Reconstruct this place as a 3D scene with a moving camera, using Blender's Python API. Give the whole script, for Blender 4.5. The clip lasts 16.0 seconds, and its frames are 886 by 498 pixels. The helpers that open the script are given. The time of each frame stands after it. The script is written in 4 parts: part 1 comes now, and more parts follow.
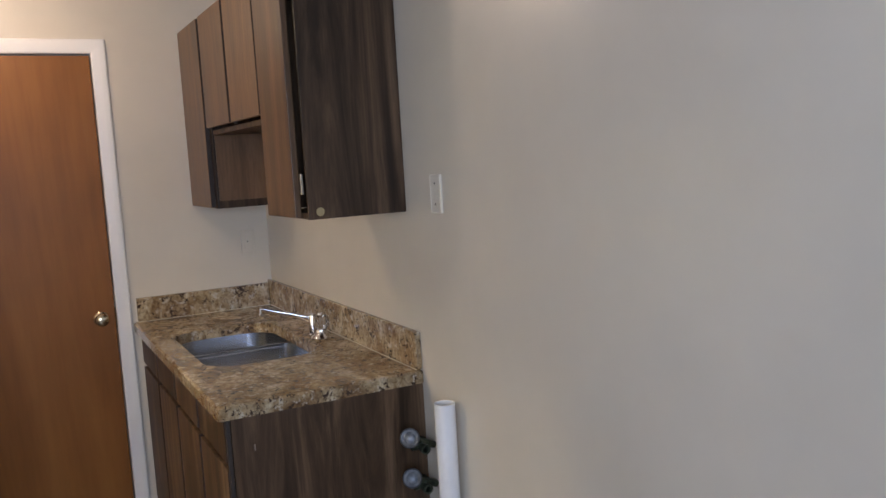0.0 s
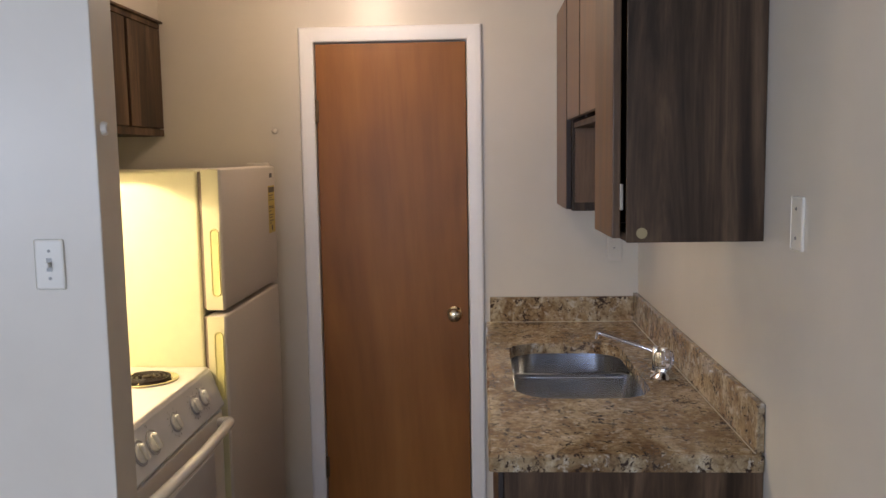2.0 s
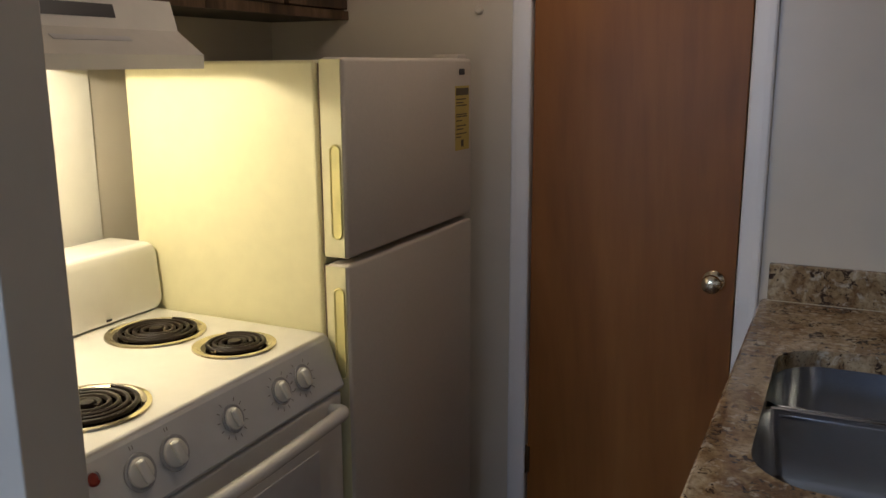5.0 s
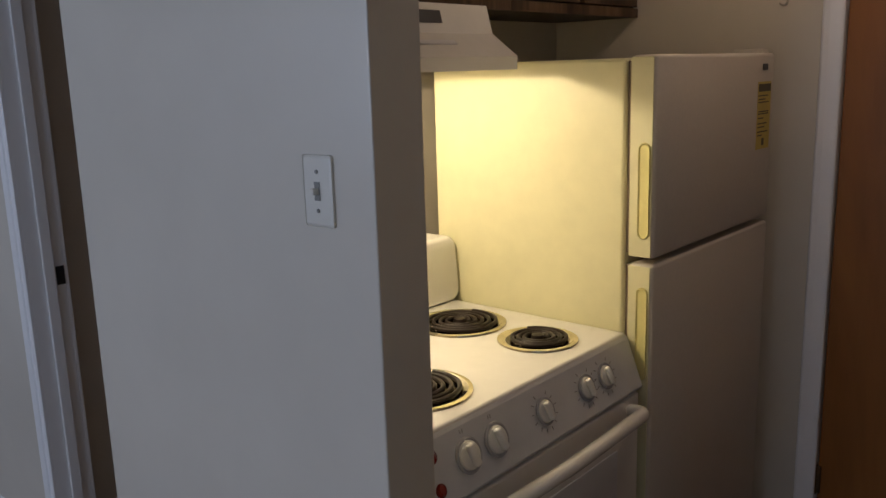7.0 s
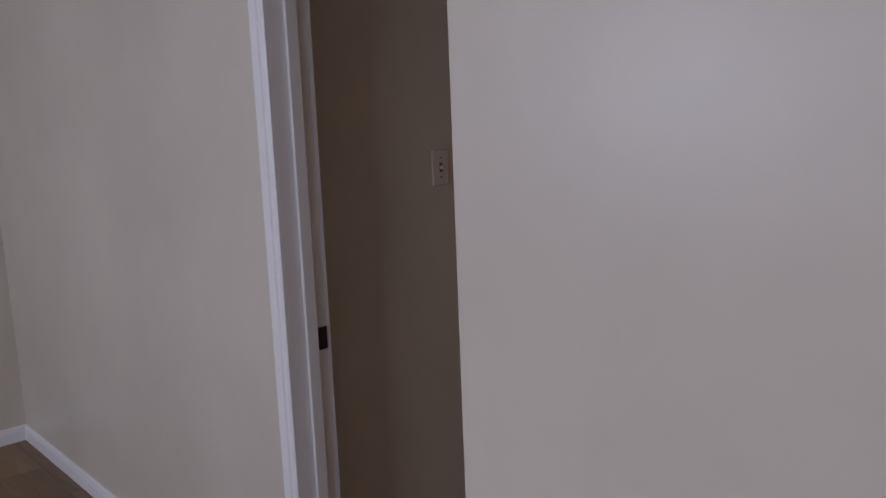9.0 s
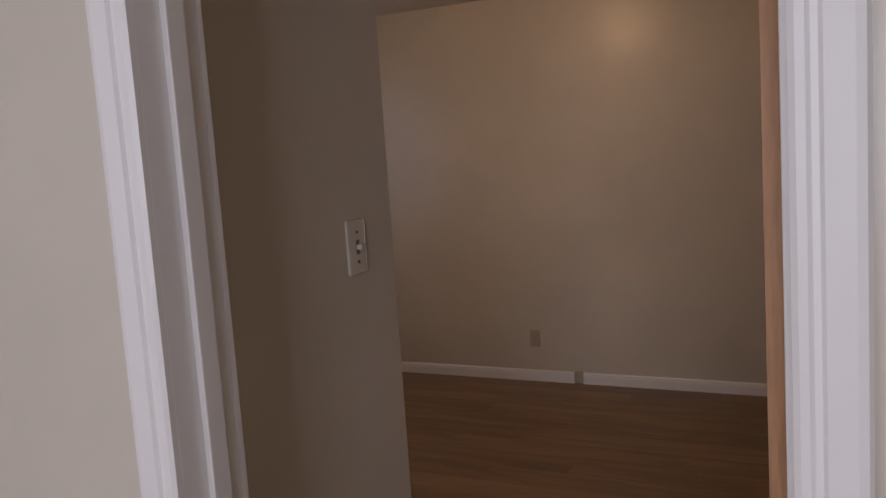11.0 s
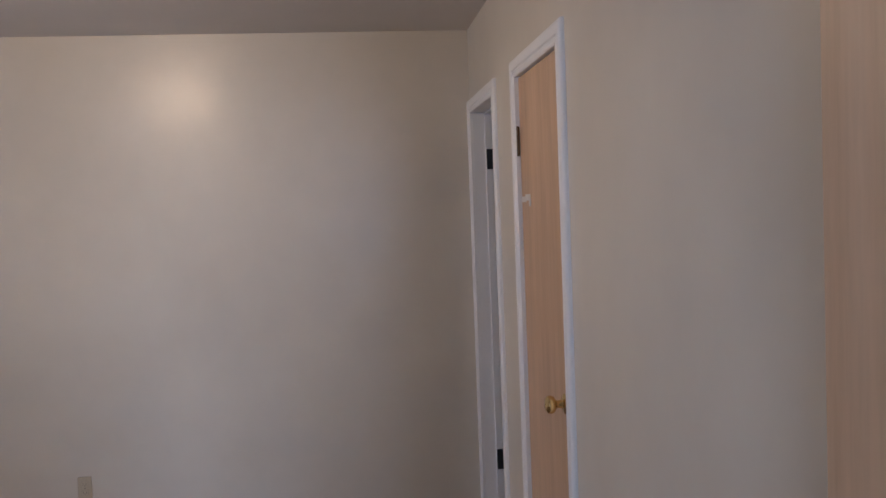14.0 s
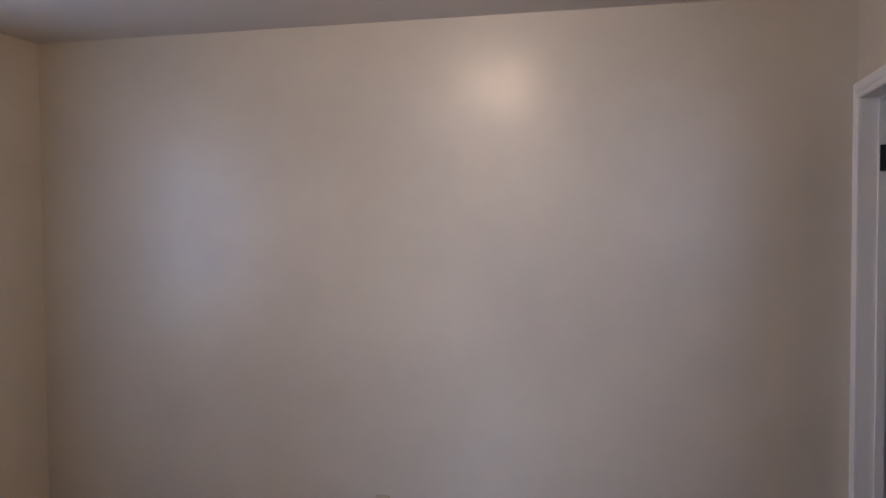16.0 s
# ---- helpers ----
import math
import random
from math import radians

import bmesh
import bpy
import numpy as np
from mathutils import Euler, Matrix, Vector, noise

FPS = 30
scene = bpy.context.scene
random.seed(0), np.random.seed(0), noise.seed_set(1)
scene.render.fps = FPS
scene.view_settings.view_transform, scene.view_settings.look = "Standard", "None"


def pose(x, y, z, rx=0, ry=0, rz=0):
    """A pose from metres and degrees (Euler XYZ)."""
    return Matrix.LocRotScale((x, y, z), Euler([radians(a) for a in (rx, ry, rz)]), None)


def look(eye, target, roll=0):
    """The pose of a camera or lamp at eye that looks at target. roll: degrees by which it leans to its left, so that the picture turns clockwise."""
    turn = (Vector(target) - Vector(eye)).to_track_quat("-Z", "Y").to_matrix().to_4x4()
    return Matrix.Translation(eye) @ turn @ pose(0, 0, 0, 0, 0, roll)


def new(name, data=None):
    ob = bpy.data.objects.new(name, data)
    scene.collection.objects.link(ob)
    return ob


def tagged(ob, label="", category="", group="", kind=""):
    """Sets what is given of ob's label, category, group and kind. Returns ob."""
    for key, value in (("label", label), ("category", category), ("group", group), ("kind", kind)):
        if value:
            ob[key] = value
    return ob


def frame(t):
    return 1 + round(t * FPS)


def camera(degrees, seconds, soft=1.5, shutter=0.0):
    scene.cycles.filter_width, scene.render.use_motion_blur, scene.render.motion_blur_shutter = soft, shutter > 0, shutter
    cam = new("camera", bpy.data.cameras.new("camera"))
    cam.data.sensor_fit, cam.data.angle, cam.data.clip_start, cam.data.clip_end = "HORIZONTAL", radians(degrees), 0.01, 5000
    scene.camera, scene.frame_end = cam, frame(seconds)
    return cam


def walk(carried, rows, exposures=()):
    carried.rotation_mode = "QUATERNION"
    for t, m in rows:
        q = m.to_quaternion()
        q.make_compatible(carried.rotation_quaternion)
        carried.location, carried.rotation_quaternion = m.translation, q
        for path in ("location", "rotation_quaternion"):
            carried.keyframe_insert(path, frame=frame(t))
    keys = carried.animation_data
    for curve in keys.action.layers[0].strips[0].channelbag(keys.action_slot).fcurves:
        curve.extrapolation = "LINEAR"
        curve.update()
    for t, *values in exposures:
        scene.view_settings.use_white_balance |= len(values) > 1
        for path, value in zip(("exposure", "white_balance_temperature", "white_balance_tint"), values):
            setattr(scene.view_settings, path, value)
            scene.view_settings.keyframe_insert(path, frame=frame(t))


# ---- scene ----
cam = camera(55.1, 16.0)
PATH = [
    (0, (-1.1, -3.922, 1.563), (-0.189, -2.155, 1.345), -3.4),
    (0.5, (-0.909, -3.96, 1.572), (-0.36, -2.073, 1.201), -1.9),
    (1, (-0.79, -3.855, 1.549), (-0.479, -1.933, 1.091), -3.0),
    (1.5, (-0.69, -3.651, 1.57), (-0.585, -1.682, 1.237), 1.0),
    (2, (-0.642, -3.525, 1.602), (-0.736, -1.539, 1.388), -0.9),
    (2.5, (-0.534, -3.381, 1.598), (-0.86, -1.414, 1.439), -2.0),
    (3, (-0.432, -3.22, 1.593), (-0.987, -1.309, 1.384), -1.9),
    (5.5, (-0.46, -2.39, 1.548), (-1.389, -0.677, 1.098), -0.4),
    (6, (-0.479, -2.371, 1.539), (-1.549, -0.742, 1.09), -1.1),
    (6.5, (-0.519, -2.466, 1.554), (-1.695, -0.907, 1.123), -2.1),
    (7, (-0.601, -2.59, 1.559), (-1.879, -1.107, 1.147), -1.7),
    (7.5, (-0.713, -2.638, 1.555), (-2.094, -1.247, 1.159), -2.1),
    (8, (-0.919, -2.61, 1.552), (-2.387, -1.308, 1.163), -2.2),
    (8.5, (-1.165, -2.572, 1.568), (-2.694, -1.334, 1.208), -3.4),
    (9, (-1.406, -2.595, 1.55), (-2.877, -1.282, 1.216), -2.3),
    (9.2, (-1.531, -2.615, 1.555), (-2.912, -1.197, 1.27), -3.7),
    (11.3, (-2.542, -2.234, 1.547), (-3.298, -0.398, 1.308), -3.0),
    (11.5, (-2.593, -2.217, 1.572), (-3.221, -0.333, 1.335), -2.7),
    (12, (-2.733, -2.052, 1.559), (-3.067, -0.097, 1.304), -2.3),
    (12.5, (-2.85, -1.811, 1.567), (-2.962, 0.173, 1.339), -2.0),
    (13, (-2.946, -1.656, 1.575), (-2.907, 0.336, 1.401), -0.9),
    (13.5, (-3.042, -1.562, 1.583), (-2.852, 0.426, 1.47), -1.8),
    (14, (-3.062, -1.443, 1.574), (-2.846, 0.543, 1.475), -2.2),
    (14.5, (-2.997, -1.218, 1.592), (-3.013, 0.781, 1.54), -2.4),
    (15, (-2.955, -1.033, 1.612), (-3.157, 0.956, 1.587), -3.0),
    (15.5, (-3.037, -0.901, 1.604), (-3.4, 1.065, 1.528), -1.6),
    (16, (-3.225, -0.825, 1.593), (-3.698, 1.118, 1.514), -0.4),
]
EXPO = [
    (0.0, -0.04, 6600, 21),
    (1.0, 0.03, 6800, 22),
    (1.6, 0.0, 6750, 22),
    (2.5, -0.15, 6650, 22),
    (3.2, -0.42, 6750, 23),
    (5.3, -0.97, 5950, 18),
    (6.5, -1.20, 6100, 20),
    (8.0, -1.02, 6950, 28),
    (9.2, -0.64, 7200, 32),
    (11.3, -0.12, 8300, 31),
    (12.0, 0.66, 8700, 27),
    (12.6, 0.90, 6000, 15),
    (14.5, 0.90, 5650, 20),
    (16.0, 0.85, 5650, 21),
]
walk(cam, [(t, look(e, g, r)) for t, e, g, r in PATH], EXPO)

# ---- light ----
world = bpy.data.worlds.new("sky")
scene.world = world
world.use_nodes = True
_wn = world.node_tree.nodes
_sky = _wn.new("ShaderNodeTexSky")
_sky.sky_type, _sky.sun_disc = "NISHITA", False
_sky.sun_elevation, _sky.sun_rotation = radians(50), radians(200)
world.node_tree.links.new(_sky.outputs[0], _wn["Background"].inputs[0])
_wn["Background"].inputs[1].default_value = 0.1

sun_data = bpy.data.lights.new("sun", "SUN")
sun_data.energy, sun_data.angle, sun_data.color = 1.0, radians(12), (1, 0.96, 0.9)
sun = new("sun", sun_data)
sun.matrix_world = look((0, 0, 10), (0.5, 1.6, 7.6))


def area(name, m, w, h, power, color):
    d = bpy.data.lights.new(name, "AREA")
    d.shape, d.size, d.size_y, d.energy, d.color = "RECTANGLE", w, h, power, color
    o = new(name, d)
    o.matrix_world = m
    return o


def bulb(name, at, power, color, r):
    d = bpy.data.lights.new(name, "POINT")
    d.energy, d.color, d.shadow_soft_size = power, color, r
    o = new(name, d)
    o.location = at
    return o


SKY = (0.585, 0.77, 1.0)
area("window_light_living", look((-1.84, -5.62, 1.62), (-1.84, 0, 1.5)), 1.2, 1.0, 74, SKY)
# Added fill through an assumed second opening, brightens the walls and bedroom entry.
area("fill_light_living_b", look((-4.4, -5.62, 1.6), (-4.4, 0, 1.5)), 1.5, 1.0, 52, SKY)
area("window_light_bedroom", look((-6.16, 1.2, 1.5), (-3, 1.2, 1.3)), 1.0, 1.1, 7.5, SKY)
KLX, KLY = -1.15, -0.62
bulb("kitchen_lamp_light", (KLX, KLY, 2.31), 9.5, (1.0, 0.82, 0.60), 0.07)
bulb("bedroom_lamp_light", (-4.10, 1.28, 2.365), 13.5, (1.0, 0.70, 0.385), 0.10)
bulb("hood_bulb_light", (-2.02, -1.33, 1.632), 25.5, (1.0, 0.88, 0.57), 0.03)


# ---- materials ----
def material(name, rough=0.5, metal=0.0, spec=0.5):
    m = bpy.data.materials.new(name)
    m.use_nodes = True
    b = m.node_tree.nodes["Principled BSDF"]
    b.inputs["Roughness"].default_value = rough
    b.inputs["Metallic"].default_value = metal
    b.inputs["Specular IOR Level"].default_value = spec
    return m, m.node_tree.nodes, m.node_tree.links, b


def coords(N, L, scale, shift=True):
    tc, mp = N.new("ShaderNodeTexCoord"), N.new("ShaderNodeMapping")
    L.new(tc.outputs["Object"], mp.inputs["Vector"])
    mp.inputs["Scale"].default_value = scale
    if shift:
        oi, mu = N.new("ShaderNodeObjectInfo"), N.new("ShaderNodeMath")
        mu.operation, mu.inputs[1].default_value = "MULTIPLY", 37.0
        L.new(oi.outputs["Random"], mu.inputs[0])
        L.new(mu.outputs[0], mp.inputs["Location"])
    return mp.outputs["Vector"]


def noise_tex(N, L, vec, scale, detail=4, rough=0.55, dist=0.0):
    n = N.new("ShaderNodeTexNoise")
    n.inputs["Scale"].default_value, n.inputs["Detail"].default_value = scale, detail
    n.inputs["Roughness"].default_value, n.inputs["Distortion"].default_value = rough, dist
    L.new(vec, n.inputs["Vector"])
    return n.outputs["Fac"]


def ramp(N, L, fac, stops):
    r = N.new("ShaderNodeValToRGB")
    while len(r.color_ramp.elements) < len(stops):
        r.color_ramp.elements.new(0.5)
    for e, (p, c) in zip(r.color_ramp.elements, stops):
        e.position, e.color = p, (*c, 1)
    L.new(fac, r.inputs[0])
    return r.outputs[0]


def mixc(N, L, fac, a, b, mode="MIX"):
    x = N.new("ShaderNodeMix")
    x.data_type, x.blend_type = "RGBA", mode
    for v, i in ((fac, 0), (a, 6), (b, 7)):
        if isinstance(v, (int, float)):
            x.inputs[i].default_value = v
        elif isinstance(v, tuple):
            x.inputs[i].default_value = (*v, 1)
        else:
            L.new(v, x.inputs[i])
    return x.outputs[2]


def bump(N, L, b, h, strength, dist):
    n = N.new("ShaderNodeBump")
    n.inputs["Strength"].default_value, n.inputs["Distance"].default_value = strength, dist
    L.new(h, n.inputs["Height"])
    L.new(n.outputs[0], b.inputs["Normal"])


def spread(N, L, fac, lo, hi):
    r = N.new("ShaderNodeMapRange")
    r.inputs["To Min"].default_value, r.inputs["To Max"].default_value = lo, hi
    L.new(fac, r.inputs["Value"])
    return r.outputs[0]


def paint(name, c, rough=0.45, blot=0.06, orange=0.12, spec=0.5):
    """Rolled paint with faint blotches, roller texture and scuffs."""
    m, N, L, b = material(name, rough, 0, spec)
    v = coords(N, L, (1, 1, 1), False)
    big, fine = noise_tex(N, L, v, 1.7, 5), noise_tex(N, L, v, 260, 2)
    dark = tuple(x * (1 - blot * 2) for x in c)
    col = ramp(N, L, big, [(0.3, dark), (0.7, c)])
    L.new(col, b.inputs["Base Color"])
    mid = noise_tex(N, L, v, 11, 4)
    L.new(spread(N, L, mid, rough - 0.02, rough + 0.04), b.inputs["Roughness"])
    bump(N, L, b, fine, orange, 0.0012)
    return m


def wood(name, dark, mid, light, axis="z", rough=0.4, size=1.0, spec=0.45, vary=0.0, streak=0.5, figure=0.55, tight=0.0):
    """Grain drawn out along one axis, with broad bands, fine pores and a few knots."""
    m, N, L, b = material(name, rough, 0, spec)
    long = {"x": (0.09, 1, 1), "y": (1, 0.09, 1), "z": (1, 1, 0.09)}[axis]
    v = coords(N, L, tuple(k * size for k in long))
    bands = noise_tex(N, L, v, 9, 6, 0.6, 1.2)
    pores = noise_tex(N, L, v, 120, 3, 0.6)
    cloud = noise_tex(N, L, coords(N, L, tuple(0.5 + 0.5 * k for k in long)), 2.2, 3)
    col = ramp(N, L, bands, [(0.28 + tight, dark), (0.5, mid), (0.72 - tight, light)])
    col = mixc(N, L, streak, col, ramp(N, L, pores, [(0.3, (0.55, 0.55, 0.55)), (0.6, (1, 1, 1))]), "MULTIPLY")
    col = mixc(N, L, figure, col, ramp(N, L, cloud, [(0.3, (0.62, 0.58, 0.56)), (0.7, (1, 1, 1))]), "MULTIPLY")
    if vary:
        oi = N.new("ShaderNodeObjectInfo")
        k = 1 - vary
        col = mixc(N, L, 1.0, col, ramp(N, L, oi.outputs["Random"], [(0, (k, k, k)), (1, (1, 1, 1))]), "MULTIPLY")
    L.new(col, b.inputs["Base Color"])
    L.new(spread(N, L, bands, rough - 0.07, rough + 0.12), b.inputs["Roughness"])
    bump(N, L, b, pores, 0.12, 0.0008)
    return m


def plain(name, c, rough=0.4, metal=0.0, mottle=0.06, spec=0.5, scale=18):
    m, N, L, b = material(name, rough, metal, spec)
    f = noise_tex(N, L, coords(N, L, (1, 1, 1)), scale, 4)
    L.new(ramp(N, L, f, [(0.3, tuple(x * (1 - mottle * 2) for x in c)), (0.7, c)]), b.inputs["Base Color"])
    L.new(spread(N, L, f, max(0.02, rough - 0.06), rough + 0.08), b.inputs["Roughness"])
    return m


def granite_mat():
    """Tan and gold ground with pale drifts, brown clouds and dark crystals."""
    m, N, L, b = material("granite", 0.14, 0, 0.5)
    v = coords(N, L, (1, 1, 1), False)
    drift = noise_tex(N, L, coords(N, L, (1.6, 0.8, 1), False), 7, 4, 0.62, 0.9)
    grain = noise_tex(N, L, v, 58, 4, 0.7, 0.5)
    col = ramp(N, L, drift, [(0.34, (0.165, 0.098, 0.046)), (0.46, (0.295, 0.21, 0.118)), (0.58, (0.385, 0.305, 0.198)), (0.70, (0.52, 0.445, 0.335))])
    col = mixc(N, L, 0.75, col, ramp(N, L, grain, [(0.36, (0.42, 0.34, 0.27)), (0.5, (0.92, 0.9, 0.86)), (0.64, (1.2, 1.2, 1.18))]), "MULTIPLY")
    pale = noise_tex(N, L, v, 34, 4, 0.68, 0.4)
    col = mixc(N, L, ramp(N, L, pale, [(0.55, (0, 0, 0)), (0.66, (0.7, 0.7, 0.7))]), col, (0.56, 0.51, 0.42))
    speck = noise_tex(N, L, v, 62, 3, 0.72, 0.8)
    where = noise_tex(N, L, v, 16, 3, 0.6)
    both = N.new("ShaderNodeMath")
    both.operation, both.inputs[1].default_value = "MULTIPLY_ADD", 0.55
    L.new(where, both.inputs[0])
    L.new(speck, both.inputs[2])
    col = mixc(N, L, ramp(N, L, both.outputs[0], [(0.645, (1, 1, 1)), (0.695, (0, 0, 0))]), col, (0.045, 0.028, 0.020))
    L.new(col, b.inputs["Base Color"])
    L.new(spread(N, L, grain, 0.11, 0.19), b.inputs["Roughness"])
    return m


def steel_mat():
    """Satin stainless steel, brushed so finely that it reads as smooth."""
    m, N, L, b = material("brushed_steel", 0.26, 1.0)
    f = noise_tex(N, L, coords(N, L, (1, 1, 1), False), 5, 2)
    L.new(ramp(N, L, f, [(0.3, (0.46, 0.48, 0.52)), (0.7, (0.51, 0.53, 0.57))]), b.inputs["Base Color"])
    b.inputs["Roughness"].default_value = 0.23
    return m


def glow(name, c, strength):
    m, N, L, b = material(name, 0.4)
    b.inputs["Base Color"].default_value = (*c, 1)
    b.inputs["Emission Color"].default_value = (*c, 1)
    b.inputs["Emission Strength"].default_value = strength
    return m


def glass_mat(name, c=(1, 1, 1), rough=0.03):
    m, N, L, b = material(name, rough)
    b.inputs["Base Color"].default_value = (*c, 1)
    b.inputs["Transmission Weight"].default_value = 1.0
    b.inputs["IOR"].default_value = 1.49
    return m


WALL = paint("wall_paint", (0.66, 0.605, 0.515), 0.31)
CEIL = paint("ceiling_paint", (0.72, 0.67, 0.61), 0.7, 0.04, 0.3, 0.2)
TRIM = paint("trim_paint", (0.85, 0.84, 0.83), 0.36, 0.03, 0.05)
DOOR_ORANGE = wood("stained_birch", (0.235, 0.087, 0.018), (0.322, 0.127, 0.028), (0.40, 0.168, 0.042), "z", 0.40, 0.3, 0.28, 0.0, 0.2, 0.75)
DOOR_TAN = wood("clear_birch", (0.53, 0.335, 0.20), (0.63, 0.42, 0.26), (0.70, 0.49, 0.325), "z", 0.42, 0.45, 0.45, 0.0, 0.25, 0.35)
EDGE_TAN = wood("birch_edge", (0.50, 0.235, 0.115), (0.58, 0.29, 0.145), (0.63, 0.335, 0.18), "z", 0.5, 1.4)
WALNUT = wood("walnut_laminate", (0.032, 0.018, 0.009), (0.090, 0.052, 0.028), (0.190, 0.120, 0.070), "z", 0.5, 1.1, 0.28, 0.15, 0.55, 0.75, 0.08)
# Lit copy of the walnut: brighter light on these faces is put into the colour.
WALNUT_LIT = wood("walnut_lit_copy", (0.10, 0.055, 0.028), (0.195, 0.112, 0.06), (0.28, 0.168, 0.096), "z", 0.4, 1.0, 0.4, 0.12)
# Near-black carcass; on the edge bands it paints the shade between cabinet fronts.
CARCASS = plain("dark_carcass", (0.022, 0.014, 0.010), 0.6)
PLANK = wood("floor_laminate", (0.175, 0.098, 0.048), (0.29, 0.172, 0.088), (0.38, 0.24, 0.132), "x", 0.36, 0.7, 0.4, 0.25)
GROUT = plain("seam_dark", (0.03, 0.018, 0.012), 0.8)
GRANITE, STEEL = granite_mat(), steel_mat()
CHROME = plain("chrome", (0.62, 0.63, 0.65), 0.09, 1.0, 0.03)
BRASS = plain("polished_brass", (0.78, 0.58, 0.27), 0.16, 1.0, 0.06)
SATIN = plain("satin_brass", (0.72, 0.62, 0.44), 0.22, 1.0, 0.06)
OLD_BRASS = plain("aged_brass", (0.16, 0.10, 0.05), 0.42, 0.9, 0.2)
GREEN_BRASS = plain("tarnished_brass", (0.10, 0.12, 0.085), 0.5, 0.8, 0.35, 0.5, 60)
ZINC = plain("zinc_handle", (0.19, 0.21, 0.24), 0.45, 0.7, 0.25, 0.5, 50)
ENAMEL = plain("white_enamel", (0.80, 0.78, 0.72), 0.2, 0, 0.02)
ENAMEL_GREY = plain("grey_enamel", (0.66, 0.66, 0.66), 0.3, 0, 0.03)
# Almond made yellower and lighter than the doors: hood light painted into the side.
FRIDGE_SIDE = plain("almond_side_lit", (0.74, 0.695, 0.43), 0.42, 0, 0.03)
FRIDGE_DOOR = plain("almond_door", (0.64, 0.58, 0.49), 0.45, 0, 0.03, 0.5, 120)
# Grip yellow likewise holds the warm hood light, not only almond.
FRIDGE_GRIP = plain("almond_grip_lit", (0.80, 0.72, 0.30), 0.4)
GASKET = plain("gasket", (0.30, 0.24, 0.18), 0.7)
BLACK = plain("black_plastic", (0.014, 0.014, 0.016), 0.4)
COIL = plain("coil_steel", (0.022, 0.013, 0.008), 0.5, 0.0, 0.2, 0.3)
DRIP = plain("drip_bowl_chrome", (0.78, 0.70, 0.52), 0.12, 1.0, 0.2)
BOWL_DARK = plain("burnt_bowl", (0.13, 0.085, 0.045), 0.14, 1.0, 0.35)
SKIRT = plain("knob_skirt", (0.42, 0.42, 0.43), 0.25, 0, 0.04)
PVC = plain("white_pvc", (0.80, 0.80, 0.81), 0.3, 0, 0.04)
PRIMER = plain("purple_primer", (0.42, 0.36, 0.50), 0.5)
PLATE = plain("white_plastic", (0.69, 0.655, 0.575), 0.3, 0, 0.02)
IVORY = plain("ivory_plastic", (0.50, 0.43, 0.31), 0.35, 0, 0.03)
SCREW = plain("screw", (0.25, 0.24, 0.22), 0.4, 0.8)
YELLOW = plain("yellow_label", (0.62, 0.47, 0.10), 0.55)
INK = plain("label_ink", (0.10, 0.075, 0.03), 0.6)
RED = plain("red_lens", (0.28, 0.03, 0.02), 0.25)
SCUFF = plain("scuff_grey", (0.20, 0.15, 0.12), 0.6)
PLUG = plain("pale_plug", (0.34, 0.26, 0.13), 0.6)
TIN = plain("worn_hinge", (0.36, 0.32, 0.26), 0.45, 0.8)
PUTTY = plain("white_putty", (0.78, 0.76, 0.72), 0.6)
ACRYLIC = glass_mat("clear_acrylic", (0.93, 0.93, 0.95), 0.12)
PANE = glass_mat("window_glass", (0.97, 0.99, 1.0), 0.0)
DOME = glow("lit_dome", (1.0, 0.83, 0.6), 6.0)
LENS = glow("lit_lens", (1.0, 0.82, 0.5), 12.0)


# ---- mesh helpers ----
def part(name, bm, mat, parent=None, label="", smooth=False):
    me = bpy.data.meshes.new(name)
    if smooth:
        for f in bm.faces:
            f.smooth = True
    bm.to_mesh(me)
    bm.free()
    me.materials.append(mat)
    if smooth:
        me.set_sharp_from_angle(angle=radians(40))
    ob = new(name, me)
    if parent:
        ob.parent = parent
        if parent.type == "EMPTY":
            ob.matrix_parent_inverse = Matrix.Translation(parent.location).inverted()
    return tagged(ob, label)


def thing(name, at, label, category, group="", kind=""):
    o = new(name)
    o.location, o.empty_display_size = at, 0.1
    return tagged(o, label, category, group, kind)


def box(bm, lo, hi, bev=0.0, seg=2):
    x0, y0, z0 = (min(a, b) for a, b in zip(lo, hi))
    x1, y1, z1 = (max(a, b) for a, b in zip(lo, hi))
    v = [bm.verts.new(p) for p in ((x0, y0, z0), (x1, y0, z0), (x1, y1, z0), (x0, y1, z0), (x0, y0, z1), (x1, y0, z1), (x1, y1, z1), (x0, y1, z1))]
    fs = [bm.faces.new([v[i] for i in q]) for q in ((0, 3, 2, 1), (4, 5, 6, 7), (0, 1, 5, 4), (1, 2, 6, 5), (2, 3, 7, 6), (3, 0, 4, 7))]
    if bev:
        es = list({e for f in fs for e in f.edges})
        bmesh.ops.bevel(bm, geom=es, offset=bev, segments=seg, affect="EDGES", profile=0.5)
    return bm


def boxes(*pairs, bev=0.0):
    bm = bmesh.new()
    for lo, hi in pairs:
        box(bm, lo, hi, bev)
    return bm


